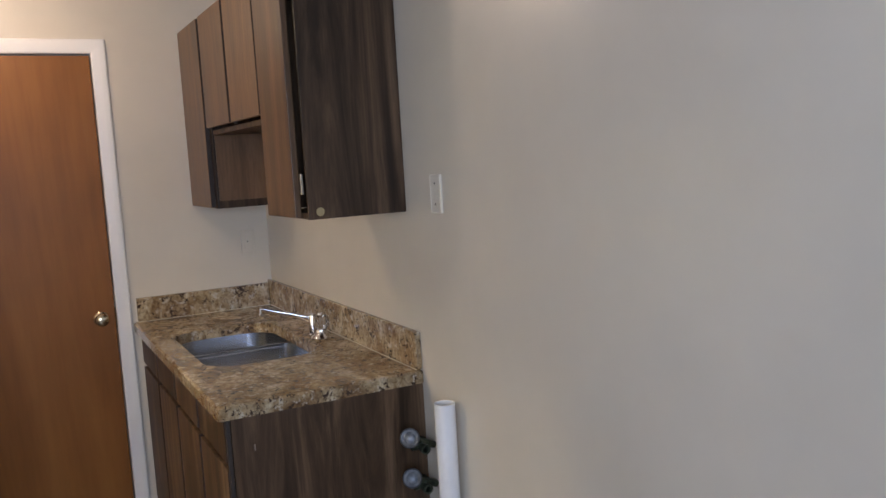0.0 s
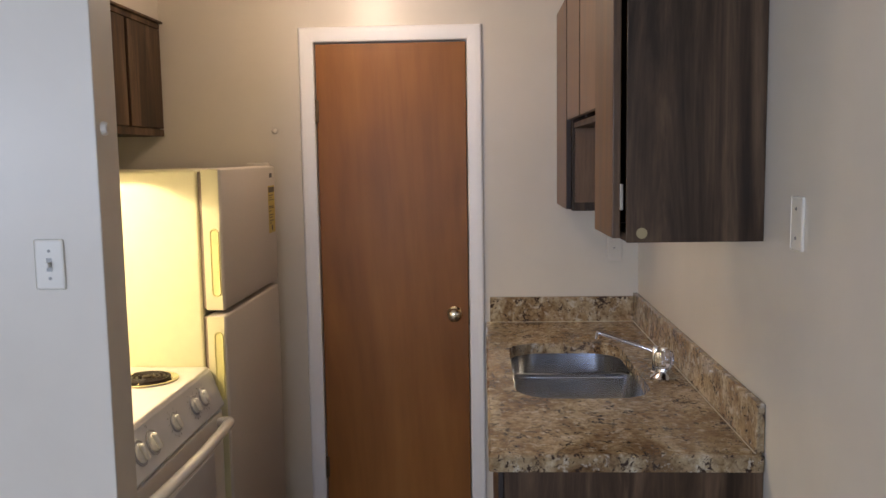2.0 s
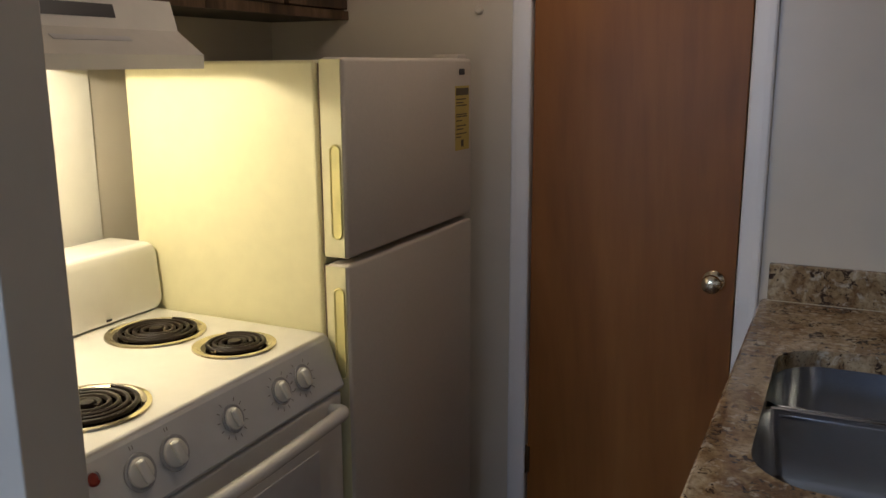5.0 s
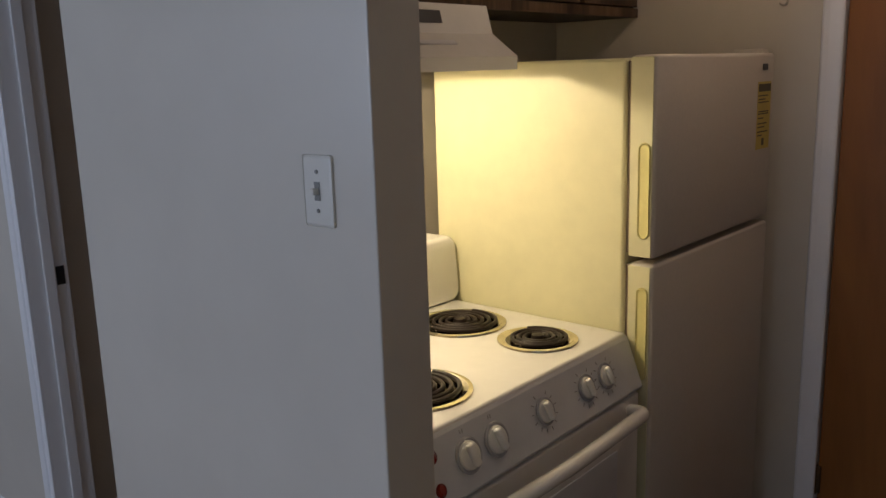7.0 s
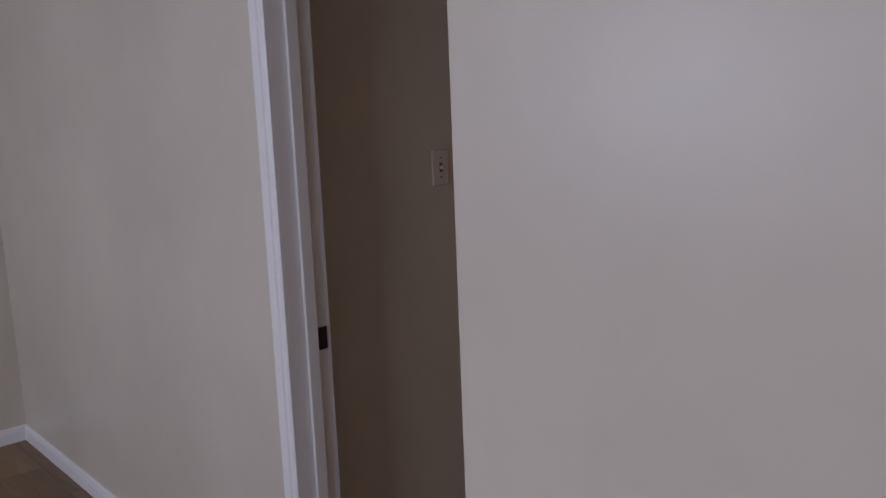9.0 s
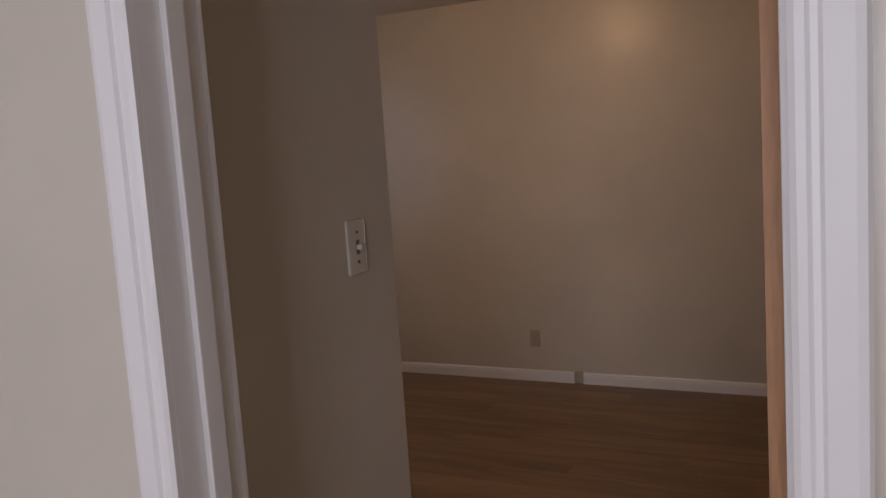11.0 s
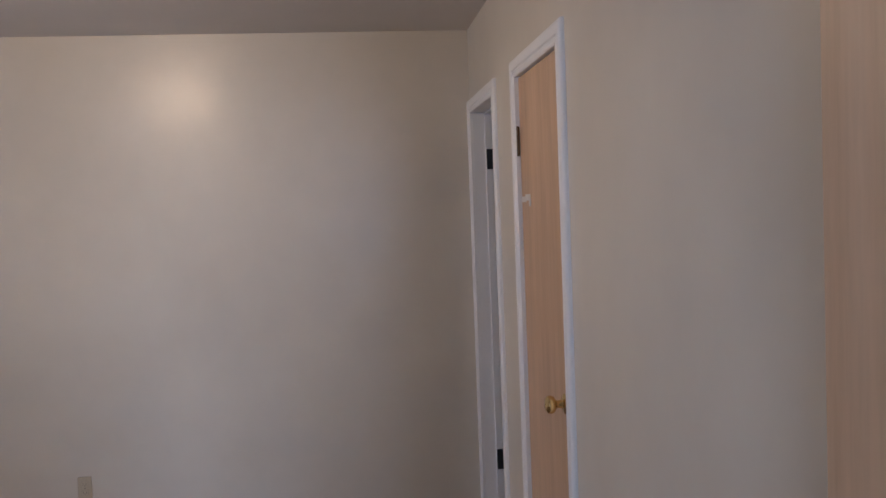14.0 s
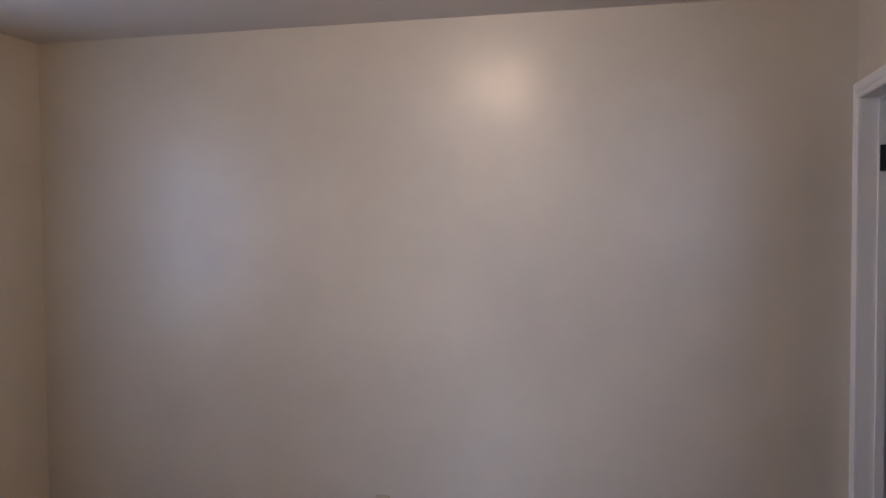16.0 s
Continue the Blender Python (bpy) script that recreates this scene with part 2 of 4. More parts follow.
def lathe(profile, at, axis="z", n=28):
    """Turn (radius, height) pairs about an axis through at."""
    bm = bmesh.new()
    turn = {"z": Matrix(), "x": Matrix.Rotation(radians(90), 4, "Y"), "-x": Matrix.Rotation(radians(-90), 4, "Y"),
            "y": Matrix.Rotation(radians(-90), 4, "X"), "-y": Matrix.Rotation(radians(90), 4, "X")}[axis]
    rings = []
    for r, z in profile:
        if r < 1e-6:
            rings.append([bm.verts.new((0, 0, z))])
        else:
            rings.append([bm.verts.new((r * math.cos(2 * math.pi * k / n), r * math.sin(2 * math.pi * k / n), z)) for k in range(n)])
    for a, b in zip(rings, rings[1:]):
        for k in range(n):
            j = (k + 1) % n
            q = [a[k % len(a)], a[j % len(a)], b[j % len(b)], b[k % len(b)]]
            q = list(dict.fromkeys(q))
            if len(q) > 2:
                bm.faces.new(q)
    bmesh.ops.transform(bm, matrix=Matrix.Translation(at) @ turn, verts=bm.verts)
    bmesh.ops.recalc_face_normals(bm, faces=bm.faces)
    return bm


def tube(points, r, n=14, closed_ends=True, radii=None):
    """A round tube along a line of points."""
    bm = bmesh.new()
    pts = [Vector(p) for p in points]
    rings, side = [], None
    for i, p in enumerate(pts):
        d = (pts[min(i + 1, len(pts) - 1)] - pts[max(i - 1, 0)]).normalized()
        if side is None:
            side = d.orthogonal().normalized()
        side = (side - d * side.dot(d)).normalized()
        up = d.cross(side)
        rr = radii[i] if radii else r
        rings.append([bm.verts.new(p + rr * (math.cos(2 * math.pi * k / n) * side + math.sin(2 * math.pi * k / n) * up)) for k in range(n)])
    for a, b in zip(rings, rings[1:]):
        for k in range(n):
            bm.faces.new((a[k], a[(k + 1) % n], b[(k + 1) % n], b[k]))
    if closed_ends:
        bm.faces.new(rings[0][::-1]), bm.faces.new(rings[-1])
    bmesh.ops.recalc_face_normals(bm, faces=bm.faces)
    return bm


def bent(points, radius, steps=8):
    """Round the corners of a line of points."""
    pts = [Vector(p) for p in points]
    out = [pts[0]]
    for a, b, c in zip(pts, pts[1:], pts[2:]):
        r = min(radius, (a - b).length * 0.49, (c - b).length * 0.49)
        p, q = b + (a - b).normalized() * r, b + (c - b).normalized() * r
        for k in range(steps + 1):
            u = k / steps
            out.append(p * (1 - u) ** 2 + b * 2 * u * (1 - u) + q * u * u)
    return out + [pts[-1]]


def extrude(profile, along, lo, hi, place):
    """A profile of (a, b) pairs drawn from lo to hi; place(a, b, t) gives the point."""
    bm = bmesh.new()
    r0 = [bm.verts.new(place(a, b, lo)) for a, b in profile]
    r1 = [bm.verts.new(place(a, b, hi)) for a, b in profile]
    n = len(profile)
    for k in range(n):
        bm.faces.new((r0[k], r0[(k + 1) % n], r1[(k + 1) % n], r1[k]))
    bm.faces.new(r0[::-1]), bm.faces.new(r1)
    bmesh.ops.recalc_face_normals(bm, faces=bm.faces)
    return bm


def structure(ob, label, category):
    return tagged(ob, label, category, "", "structure")


# ---- plan ----
H = 2.447
LIV_W, LIV_S = -5.80, -5.60
Y_STUB, Y_STUB_B, X_STUB_R, X_STUB_L = -1.736, -1.626, -1.463, -2.34
Y_B, Y_B2 = -1.485, -1.372
X_KL, X_BED = -2.28, -2.44
DB_L, DB_R, DB_H = -3.252, -2.512, 2.08
ENTRY_X, ENTRY_Y = -3.376, -0.685
BED_W, BED_N = -6.14, 2.786
KD_L, KD_R, KD_H = -1.328, -0.700, 2.078
C2_A, C2_B, C1_A, C1_B, C_H = 0.978, 1.597, 2.088, 2.725, 2.03

structure(part("floor", boxes(((-6.4, -5.8, -0.12), (0.3, 3.0, -0.012))), GROUT), "dark underlay beneath brown laminate floor planks", "floor")
structure(part("ceiling", boxes(((-6.4, -5.8, H), (0.3, 3.0, H + 0.12))), CEIL), "flat matt off-white painted ceiling", "ceiling")
structure(part("wall_east", boxes(((0, LIV_S, 0), (0.12, 0.12, H))), WALL), "plain warm off-white painted kitchen and living wall", "wall")
structure(part("wall_kitchen_back", boxes(((X_KL, 0, 0), (KD_L - 0.02, 0.12, H)), ((KD_R + 0.02, 0, 0), (0, 0.12, H)),
    ((KD_L - 0.02, 0, KD_H + 0.02), (KD_R + 0.02, 0.12, H))), WALL), "warm off-white painted wall with a door opening", "wall")
structure(part("wall_closet_back", boxes(((X_KL, 0.9, 0), (0, 1.0, H)), ((0, 0.12, 0), (0.12, 1.0, H))), WALL), "unlit plain wall behind the closed kitchen door", "wall")
structure(part("wall_kitchen_left", boxes(((X_BED, Y_B, 0), (X_KL, C2_A - 0.02, H)), ((X_BED, C2_B + 0.02, 0), (X_KL, C1_A - 0.02, H)),
    ((X_BED, C1_B + 0.02, 0), (X_KL, BED_N, H)), ((X_BED, C2_A - 0.02, C_H + 0.02), (X_KL, C2_B + 0.02, H)),
    ((X_BED, C1_A - 0.02, C_H + 0.02), (X_KL, C1_B + 0.02, H))), WALL), "off-white partition wall between kitchen and bedroom", "wall")
structure(part("wall_stub", boxes(((X_STUB_L, Y_STUB, 0), (X_STUB_R, Y_STUB_B, H)), ((X_STUB_L, Y_STUB_B, 0), (X_KL, Y_B, H)), bev=0.003), WALL),
    "short white partition wall that screens the stove", "wall")
structure(part("wall_bedroom_south", boxes(((LIV_W, Y_B, 0), (DB_L - 0.02, Y_B2, H)), ((DB_R + 0.02, Y_B, 0), (X_BED, Y_B2, H)),
    ((DB_L - 0.02, Y_B, DB_H + 0.02), (DB_R + 0.02, Y_B2, H))), WALL), "off-white living-room wall with the bedroom doorway", "wall")
# The second opening is made up, to go with the added fill light.
WINS = ((-2.44, -1.24, 1.05, 2.15), (-5.15, -3.65, 1.05, 2.15))
structure(part("wall_living_west", boxes(((LIV_W - 0.12, LIV_S, 0), (LIV_W, Y_B2, H))), WALL), "off-white painted living-room end wall", "wall")
structure(part("wall_living_south", boxes(((LIV_W - 0.12, LIV_S - 0.12, 0), (WINS[1][0], LIV_S, H)), ((WINS[1][1], LIV_S - 0.12, 0), (WINS[0][0], LIV_S, H)),
    ((WINS[0][1], LIV_S - 0.12, 0), (0.12, LIV_S, H)), *[((a, LIV_S - 0.12, 0), (b, LIV_S, z0)) for a, b, z0, z1 in WINS],
    *[((a, LIV_S - 0.12, z1), (b, LIV_S, H)) for a, b, z0, z1 in WINS]), WALL), "unseen off-white living-room wall with two windows, one added for fill light", "wall")
structure(part("wall_entry", boxes(((ENTRY_X - 0.11, Y_B2, 0), (ENTRY_X, ENTRY_Y, H)), ((BED_W, ENTRY_Y - 0.11, 0), (ENTRY_X - 0.11, ENTRY_Y, H)), bev=0.003), WALL),
    "off-white wall beside the bedroom entry", "wall")
structure(part("wall_bedroom_north", boxes(((BED_W - 0.12, BED_N, 0), (0.0, BED_N + 0.12, H))), WALL), "wide glossy off-white painted bedroom wall", "wall")
structure(part("wall_bedroom_west", boxes(((BED_W - 0.12, ENTRY_Y - 0.11, 0), (BED_W, 0.7, H)), ((BED_W - 0.12, 1.7, 0), (BED_W, BED_N, H)),
    ((BED_W - 0.12, 0.7, 0), (BED_W, 1.7, 0.95)), ((BED_W - 0.12, 0.7, 2.05), (BED_W, 1.7, H))), WALL), "off-white bedroom wall with a window", "wall")
structure(part("wall_bath_east", boxes(((-0.9, 1.0, 0), (-0.8, BED_N, H))), WALL), "plain unlit bathroom wall beyond the open doorway", "wall")
structure(part("ground", boxes(((-60, -60, -1.3), (60, 60, -1.2))), plain("grass_ground", (0.08, 0.10, 0.04), 0.9, 0, 0.2)), "plain grassy ground outside the windows", "ground")


def window(name, m, w, h):
    """A sash window: frame, sill, meeting rail and two panes."""
    t = thing(name, m.translation, "white framed sash window with clear panes", "window", "", "structure")
    t.matrix_world = m
    def add(n, bm, mat):
        o = part(n, bm, mat)
        o.parent = t
        return o
    add("window_frame", boxes(((-w / 2, 0, 0), (-w / 2 + 0.05, 0.08, h)), ((w / 2 - 0.05, 0, 0), (w / 2, 0.08, h)), ((-w / 2, 0, 0), (w / 2, 0.08, 0.05)),
        ((-w / 2, 0, h - 0.05), (w / 2, 0.08, h)), ((-w / 2, 0.01, h / 2 - 0.02), (w / 2, 0.07, h / 2 + 0.02)), bev=0.004), TRIM)
    add("window_sill", boxes(((-w / 2 - 0.04, -0.06, -0.03), (w / 2 + 0.04, 0.08, 0.0)), bev=0.006), TRIM)
    for k in (0, 1):
        p = add("pane", boxes(((-w / 2 + 0.05, 0.035, 0.05 + k * (h / 2 - 0.03)), (w / 2 - 0.05, 0.041, h / 2 - 0.02 + k * (h / 2 - 0.03)))), PANE)
        p.visible_shadow = False


window("window_1", pose(-1.84, LIV_S - 0.02, 1.05, 0, 0, 180), 1.2, 1.1)
# Unseen window, added only to house the fill light.
window("added_window_2", pose(-4.4, LIV_S - 0.02, 1.05, 0, 0, 180), 1.5, 1.1)
window("window_3", pose(BED_W - 0.02, 1.2, 0.95, 0, 0, 90), 1.0, 1.1)

# ---- doors and trim ----
# casing section: (across from the opening, proud of the wall)
CAS = [(0, 0), (0, 0.010), (0.006, 0.014), (0.014, 0.014), (0.018, 0.011), (0.024, 0.011), (0.028, 0.016), (0.052, 0.018), (0.060, 0.016), (0.064, 0.010), (0.064, 0)]

CAS_FLAT = [(0, 0), (0, 0.009), (0.003, 0.0125), (0.008, 0.014), (0.040, 0.017), (0.056, 0.017), (0.062, 0.014), (0.064, 0.009), (0.064, 0)]


def casing(parent, axis, plane, out, a, b, top, w=1.0, floor=0.0, section=CAS):
    """Two legs and a head round an opening from a to b in the plane axis=plane, proud towards out (+1 or -1)."""
    def at(u, d, z):
        return (u, plane + out * d, z) if axis == "y" else (plane + out * d, u, z)
    def up(t, p):
        return top + p * w if t > floor + 0.01 else t
    part("casing_leg", extrude(section, "z", floor, top, lambda p, q, t: at(a - p * w, q, up(t, p))), TRIM, parent)
    part("casing_leg", extrude(section, "z", floor, top, lambda p, q, t: at(b + p * w, q, up(t, p))), TRIM, parent)
    part("casing_head", extrude(section, "x", a, b, lambda p, q, t: at(a - p * w if t < (a + b) / 2 else b + p * w, q, top + p * w)), TRIM, parent)


def jamb(parent, axis, p0, p1, a, b, top, stop):
    """Lining of an opening between the planes p0 and p1, with a door stop at the depth stop."""
    def bb(u0, u1, d0, d1, z0, z1):
        return ((u0, d0, z0), (u1, d1, z1)) if axis == "y" else ((d0, u0, z0), (d1, u1, z1))
    part("jamb", boxes(bb(a - 0.02, a, p0, p1, 0, top), bev=0.0015), TRIM, parent)
    part("jamb", boxes(bb(b, b + 0.02, p0, p1, 0, top), bev=0.0015), TRIM, parent)
    part("jamb", boxes(bb(a - 0.02, b + 0.02, p0, p1, top, top + 0.02), bev=0.0015), TRIM, parent)
    part("door_stop", boxes(bb(a, a + 0.011, stop, stop + 0.034, 0, top), bev=0.002), TRIM, parent)
    part("door_stop", boxes(bb(b - 0.011, b, stop, stop + 0.034, 0, top), bev=0.002), TRIM, parent)
    part("door_stop", boxes(bb(a + 0.011, b - 0.011, stop, stop + 0.034, top - 0.011, top), bev=0.002), TRIM, parent)


KNOB = [(0, 0), (0.030, 0), (0.031, 0.003), (0.027, 0.007), (0.013, 0.010), (0.011, 0.024), (0.013, 0.030), (0.024, 0.036), (0.028, 0.046), (0.026, 0.056), (0.017, 0.062), (0.006, 0.063), (0.005, 0.060), (0, 0.060)]


def hinge(parent, at, axis, h=0.09, mat=None):
    x, y, z = at
    w = 0.014
    pr = ((x - 0.004, y - w, z - h / 2), (x + 0.004, y + w, z + h / 2)) if axis == "x" else ((x - w, y - 0.004, z - h / 2), (x + w, y + 0.004, z + h / 2))
    o = part("hinge", boxes(pr, bev=0.001), mat or OLD_BRASS, parent, "dark aged brass hinge")
    part("hinge_pin", lathe([(0, -h / 2 - 0.004), (0.005, -h / 2 - 0.004), (0.005, h / 2 + 0.004), (0, h / 2 + 0.004)], at, "z", 10), mat or OLD_BRASS, o)


# kitchen door, closed
kd = thing("door_1", (-1.014, 0.02, 0), "closed orange-brown stained flush door in a white frame", "door", "", "structure")
leaf = part("door_leaf", boxes(((KD_L + 0.005, 0.004, 0.014), (KD_R - 0.005, 0.039, KD_H - 0.006)), bev=0.002), DOOR_ORANGE, kd, "orange-brown stained birch slab")
part("door_handle", lathe(KNOB, (-0.764, 0.004, 0.948), "-y"), SATIN, leaf, "polished brass round knob", True)
part("latch_plate", boxes(((KD_R - 0.006, 0.001, 0.90), (KD_R - 0.002, 0.0045, 0.99))), OLD_BRASS, leaf)
jamb(kd, "y", 0.0, 0.12, KD_L, KD_R, KD_H, 0.041)
casing(kd, "y", 0.0, -1, KD_L, KD_R, KD_H, 0.95, 0.0, CAS_FLAT)
hinge(kd, (KD_L, -0.002, 1.80), "y", 0.09)
hinge(kd, (KD_L, -0.002, 0.28), "y", 0.09)
part("threshold", boxes(((KD_L, 0.0, 0.0), (KD_R, 0.12, 0.010))), GROUT, kd)

# bedroom door, open at right angles
bd = thing("door_2", (DB_R, Y_B2, 0), "light birch flush door standing open into the bedroom", "door", "", "structure")
SWING = Matrix.Translation((-2.550, -1.335, 0)) @ Matrix.Rotation(radians(0.4), 4, "Z")


def swung(bm):
    bmesh.ops.transform(bm, matrix=SWING, verts=bm.verts)
    return bm


leaf = part("door_leaf", swung(boxes(((0, 0, 0.012), (0.035, 0.757, DB_H - 0.004)), bev=0.0015)), DOOR_TAN, bd, "light birch slab")
part("edge_band", swung(boxes(((0.0005, -0.0012, 0.014), (0.0345, 0.0, DB_H - 0.006)))), EDGE_TAN, leaf, "orange raw birch edge")
part("door_handle", swung(lathe(KNOB, (0, 0.695, 0.945), "-x")), BRASS, leaf, "polished brass round knob", True)
part("door_handle", swung(lathe(KNOB, (0.035, 0.695, 0.945), "x")), BRASS, leaf, "polished brass round knob", True)
for z in (0.25, 1.05, 1.85):
    hinge(bd, (-2.506, -1.352, z), "y", 0.09)
jamb(bd, "y", Y_B, Y_B2, DB_L, DB_R, DB_H, Y_B + 0.045)
casing(bd, "y", Y_B, -1, DB_L, DB_R, DB_H)
casing(bd, "y", Y_B2, 1, DB_L, DB_R, DB_H)
part("strike_plate", boxes(((DB_L, -1.400, 0.925), (DB_L + 0.003, -1.374, 0.985))), BLACK, bd, "dark metal strike plate")

# closet door in the bedroom, closed
cd = thing("door_3", (X_BED, 1.3, 0), "closed light birch closet door with brass knob", "door", "", "structure")
leaf = part("door_leaf", boxes(((X_BED + 0.004, C2_A + 0.003, 0.012), (X_BED + 0.039, C2_B - 0.003, C_H - 0.004)), bev=0.002), DOOR_TAN, cd, "light birch slab")
part("door_handle", lathe(KNOB, (X_BED + 0.004, C2_A + 0.07, 0.965), "-x"), BRASS, leaf, "polished brass round knob", True)
bm = boxes(((X_BED + 0.001, C2_B - 0.150, 1.585), (X_BED + 0.0045, C2_B - 0.075, 1.607)), ((X_BED + 0.001, C2_B - 0.153, 1.565), (X_BED + 0.0045, C2_B - 0.132, 1.595)), ((X_BED + 0.001, C2_B - 0.08, 1.58), (X_BED + 0.0045, C2_B - 0.004, 1.60)), bev=0.0015)
part("paint_smear", bm, PUTTY, leaf, "smear of white paint")
jamb(cd, "x", X_BED, X_KL, C2_A, C2_B, C_H, X_BED + 0.041)
casing(cd, "x", X_BED, -1, C2_A, C2_B, C_H)
for z in (0.33, 1.80):
    hinge(cd, (X_BED - 0.003, C2_B, z), "x", 0.10)

# open bathroom doorway
bdw = thing("door_4", (X_BED, 2.4, 0), "white framed open doorway to an unlit room", "doorway", "", "structure")
jamb(bdw, "x", X_BED, X_KL, C1_A, C1_B, C_H, X_BED + 0.06)
casing(bdw, "x", X_BED, -1, C1_A, C1_B, C_H)
for z in (0.30, 1.80):
    part("hinge", boxes(((X_BED + 0.064, C1_B - 0.020, z - 0.05), (X_BED + 0.095, C1_B - 0.001, z + 0.05)), bev=0.001), BLACK, bdw, "black hinge leaf")

# baseboards
BASE = [(0, 0), (0.014, 0), (0.014, 0.052), (0.011, 0.062), (0.012, 0.067), (0.005, 0.076), (0, 0.076)]


def baseboard(axis, plane, out, lo, hi, tall=1.0, label="white painted baseboard with a moulded top"):
    if axis == "y":
        bm = extrude(BASE, "x", lo, hi, lambda d, z, t: (t, plane + out * d, z * tall))
    else:
        bm = extrude(BASE, "y", lo, hi, lambda d, z, t: (plane + out * d, t, z * tall))
    structure(part("baseboard", bm, TRIM), label, "baseboard")


baseboard("y", 0, -1, -1.51, KD_L - 0.062, 0.6)
baseboard("y", 0, -1, KD_R + 0.062, -0.602, 0.6)
baseboard("y", Y_B, -1, LIV_W + 0.014, DB_L - 0.065)
baseboard("x", LIV_W, 1, LIV_S, Y_B)
baseboard("y", BED_N, -1, BED_W + 0.014, -4.135, 0.95)
baseboard("y", BED_N, -1, -4.075, X_BED - 0.016, 0.95)
baseboard("x", X_BED, -1, Y_B2 + 0.02, C2_A - 0.065)
baseboard("x", X_BED, -1, C2_B + 0.065, C1_A - 0.065)
baseboard("x", BED_W, 1, ENTRY_Y, BED_N)
baseboard("x", ENTRY_X, 1, Y_B2 + 0.02, ENTRY_Y)
baseboard("y", ENTRY_Y, 1, BED_W + 0.014, ENTRY_X)
structure(part("trim", boxes(((-4.132, BED_N - 0.006, 0), (-4.078, BED_N, 0.08)), bev=0.002), IVORY), "beige filler block in a gap of the baseboard", "trim")


# ---- wall plates ----
def plate(name, m, label, category, mat=None, kind="switch"):
    """A wall plate in its own x-z plane, facing -y."""
    mat = mat or PLATE
    t = thing(name, (0, 0, 0), label, category)
    t.matrix_world = m
    def add(n, bm, mt, par=t):
        o = part(n, bm, mt)
        o.parent = par
        return o
    c = add("cover", box(bmesh.new(), (-0.0325, -0.0055, -0.0555), (0.0325, 0, 0.0555), 0.005, 2), mat)
    for z in (-0.03, 0.03) if kind != "outlet" else (0.0,):
        add("screw", lathe([(0, 0), (0.0035, 0), (0.003, 0.0015), (0, 0.0015)], (0, -0.006, z), "-y", 10), SCREW)
    if kind == "switch":
        add("toggle_slot", boxes(((-0.006, -0.0068, -0.014), (0.006, -0.006, 0.014)), bev=0.0003), SCREW)
        tg = add("toggle", box(bmesh.new(), (-0.004, -0.018, -0.005), (0.004, -0.006, 0.005), 0.0015), mat)
        add("toggle_shadow", boxes(((-0.0062, -0.0071, -0.0145), (0.0062, -0.0067, -0.010)), ((-0.0062, -0.0071, 0.010), (0.0062, -0.0067, 0.0145))), SCREW)
    if kind == "outlet":
        for z in (-0.02, 0.02):
            add("receptacle", box(bmesh.new(), (-0.016, -0.0085, z - 0.013), (0.016, -0.006, z + 0.013), 0.002), mat)
            if mat is not WALL:
                add("slots", boxes(((-0.008, -0.0088, z - 0.004), (-0.006, -0.0083, z + 0.005)), ((0.006, -0.0088, z - 0.004), (0.008, -0.0083, z + 0.005)), ((-0.002, -0.0088, z - 0.010), (0.002, -0.0083, z - 0.006))), SCREW)
    return t


plate("light_switch", pose(-1.580, Y_STUB, 1.3845), "white toggle light switch on the stub wall", "light switch")
plate("light_switch", pose(ENTRY_X, -0.837, 1.36, 0, 0, 90), "white toggle light switch beside the bedroom entry", "light switch")
plate("blank_plate", pose(0, -1.772, 1.457, 0, 0, -90), "white blank wall plate with two screws", "wall plate", None, "blank")
plate("wall_outlet", pose(-4.391, BED_N, 0.28), "beige outlet on the bedroom wall", "outlet", IVORY, "outlet")
plate("wall_outlet", pose(LIV_W, -1.66, 0.37, 0, 0, 90), "white outlet near the living-room corner", "outlet", None, "outlet")
plate("wall_outlet", pose(-0.10, 0, 1.22), "outlet painted over above the counter", "outlet", WALL, "outlet")
tagged(part("wall_hook", lathe([(0, 0), (0.014, 0), (0.014, 0.004), (0.010, 0.010), (0, 0.012)], (-1.50, 0, 1.726), "-y"), WALL, None, "", True), "small round painted stop stuck on the wall", "wall stop")
tagged(part("wall_hook", lathe([(0, 0), (0.016, 0), (0.016, 0.004), (0.011, 0.012), (0, 0.014)], (X_STUB_R, -1.70, 1.676), "x"), WALL, None, "", True), "small round painted stop on the partition edge", "wall stop")

# ---- ceiling lamps ----
for at, lab in (((KLX, KLY, H), "lit round dome lamp on the kitchen ceiling"), ((-4.10, 1.28, H), "lit round dome lamp on the bedroom ceiling")):
    cl = thing("ceiling_lamp", at, lab, "ceiling lamp")
    part("lamp_base", lathe([(0, 0), (0.13, 0), (0.13, -0.012), (0.125, -0.015), (0, -0.015)], at), PLATE, cl, "", True)
    part("shade", lathe([(0.12, -0.015), (0.117, -0.03), (0.10, -0.047), (0.06, -0.056), (0, -0.06)], at), DOME, cl, "glowing glass dome", True).visible_shadow = False

# ---- kitchen counter ----
CT, CF, CY = 0.914, -0.635, -1.618


def loop(bm, cx, cy, hx, hy, r0, z, n=6, tight=0, rt=0.03):
    """A rounded rectangle; tight (+1 or -1 in y) names a side whose corners have the radius rt."""
    vs = []
    for sx, sy, a0 in ((1, 1, 0), (-1, 1, 90), (-1, -1, 180), (1, -1, 270)):
        r = rt if sy == tight else r0
        for k in range(n + 1):
            a = radians(a0 + 90 * k / n)
            vs.append(bm.verts.new((cx + sx * (hx - r) + r * math.cos(a), cy + sy * (hy - r) + r * math.sin(a), z)))
    return vs


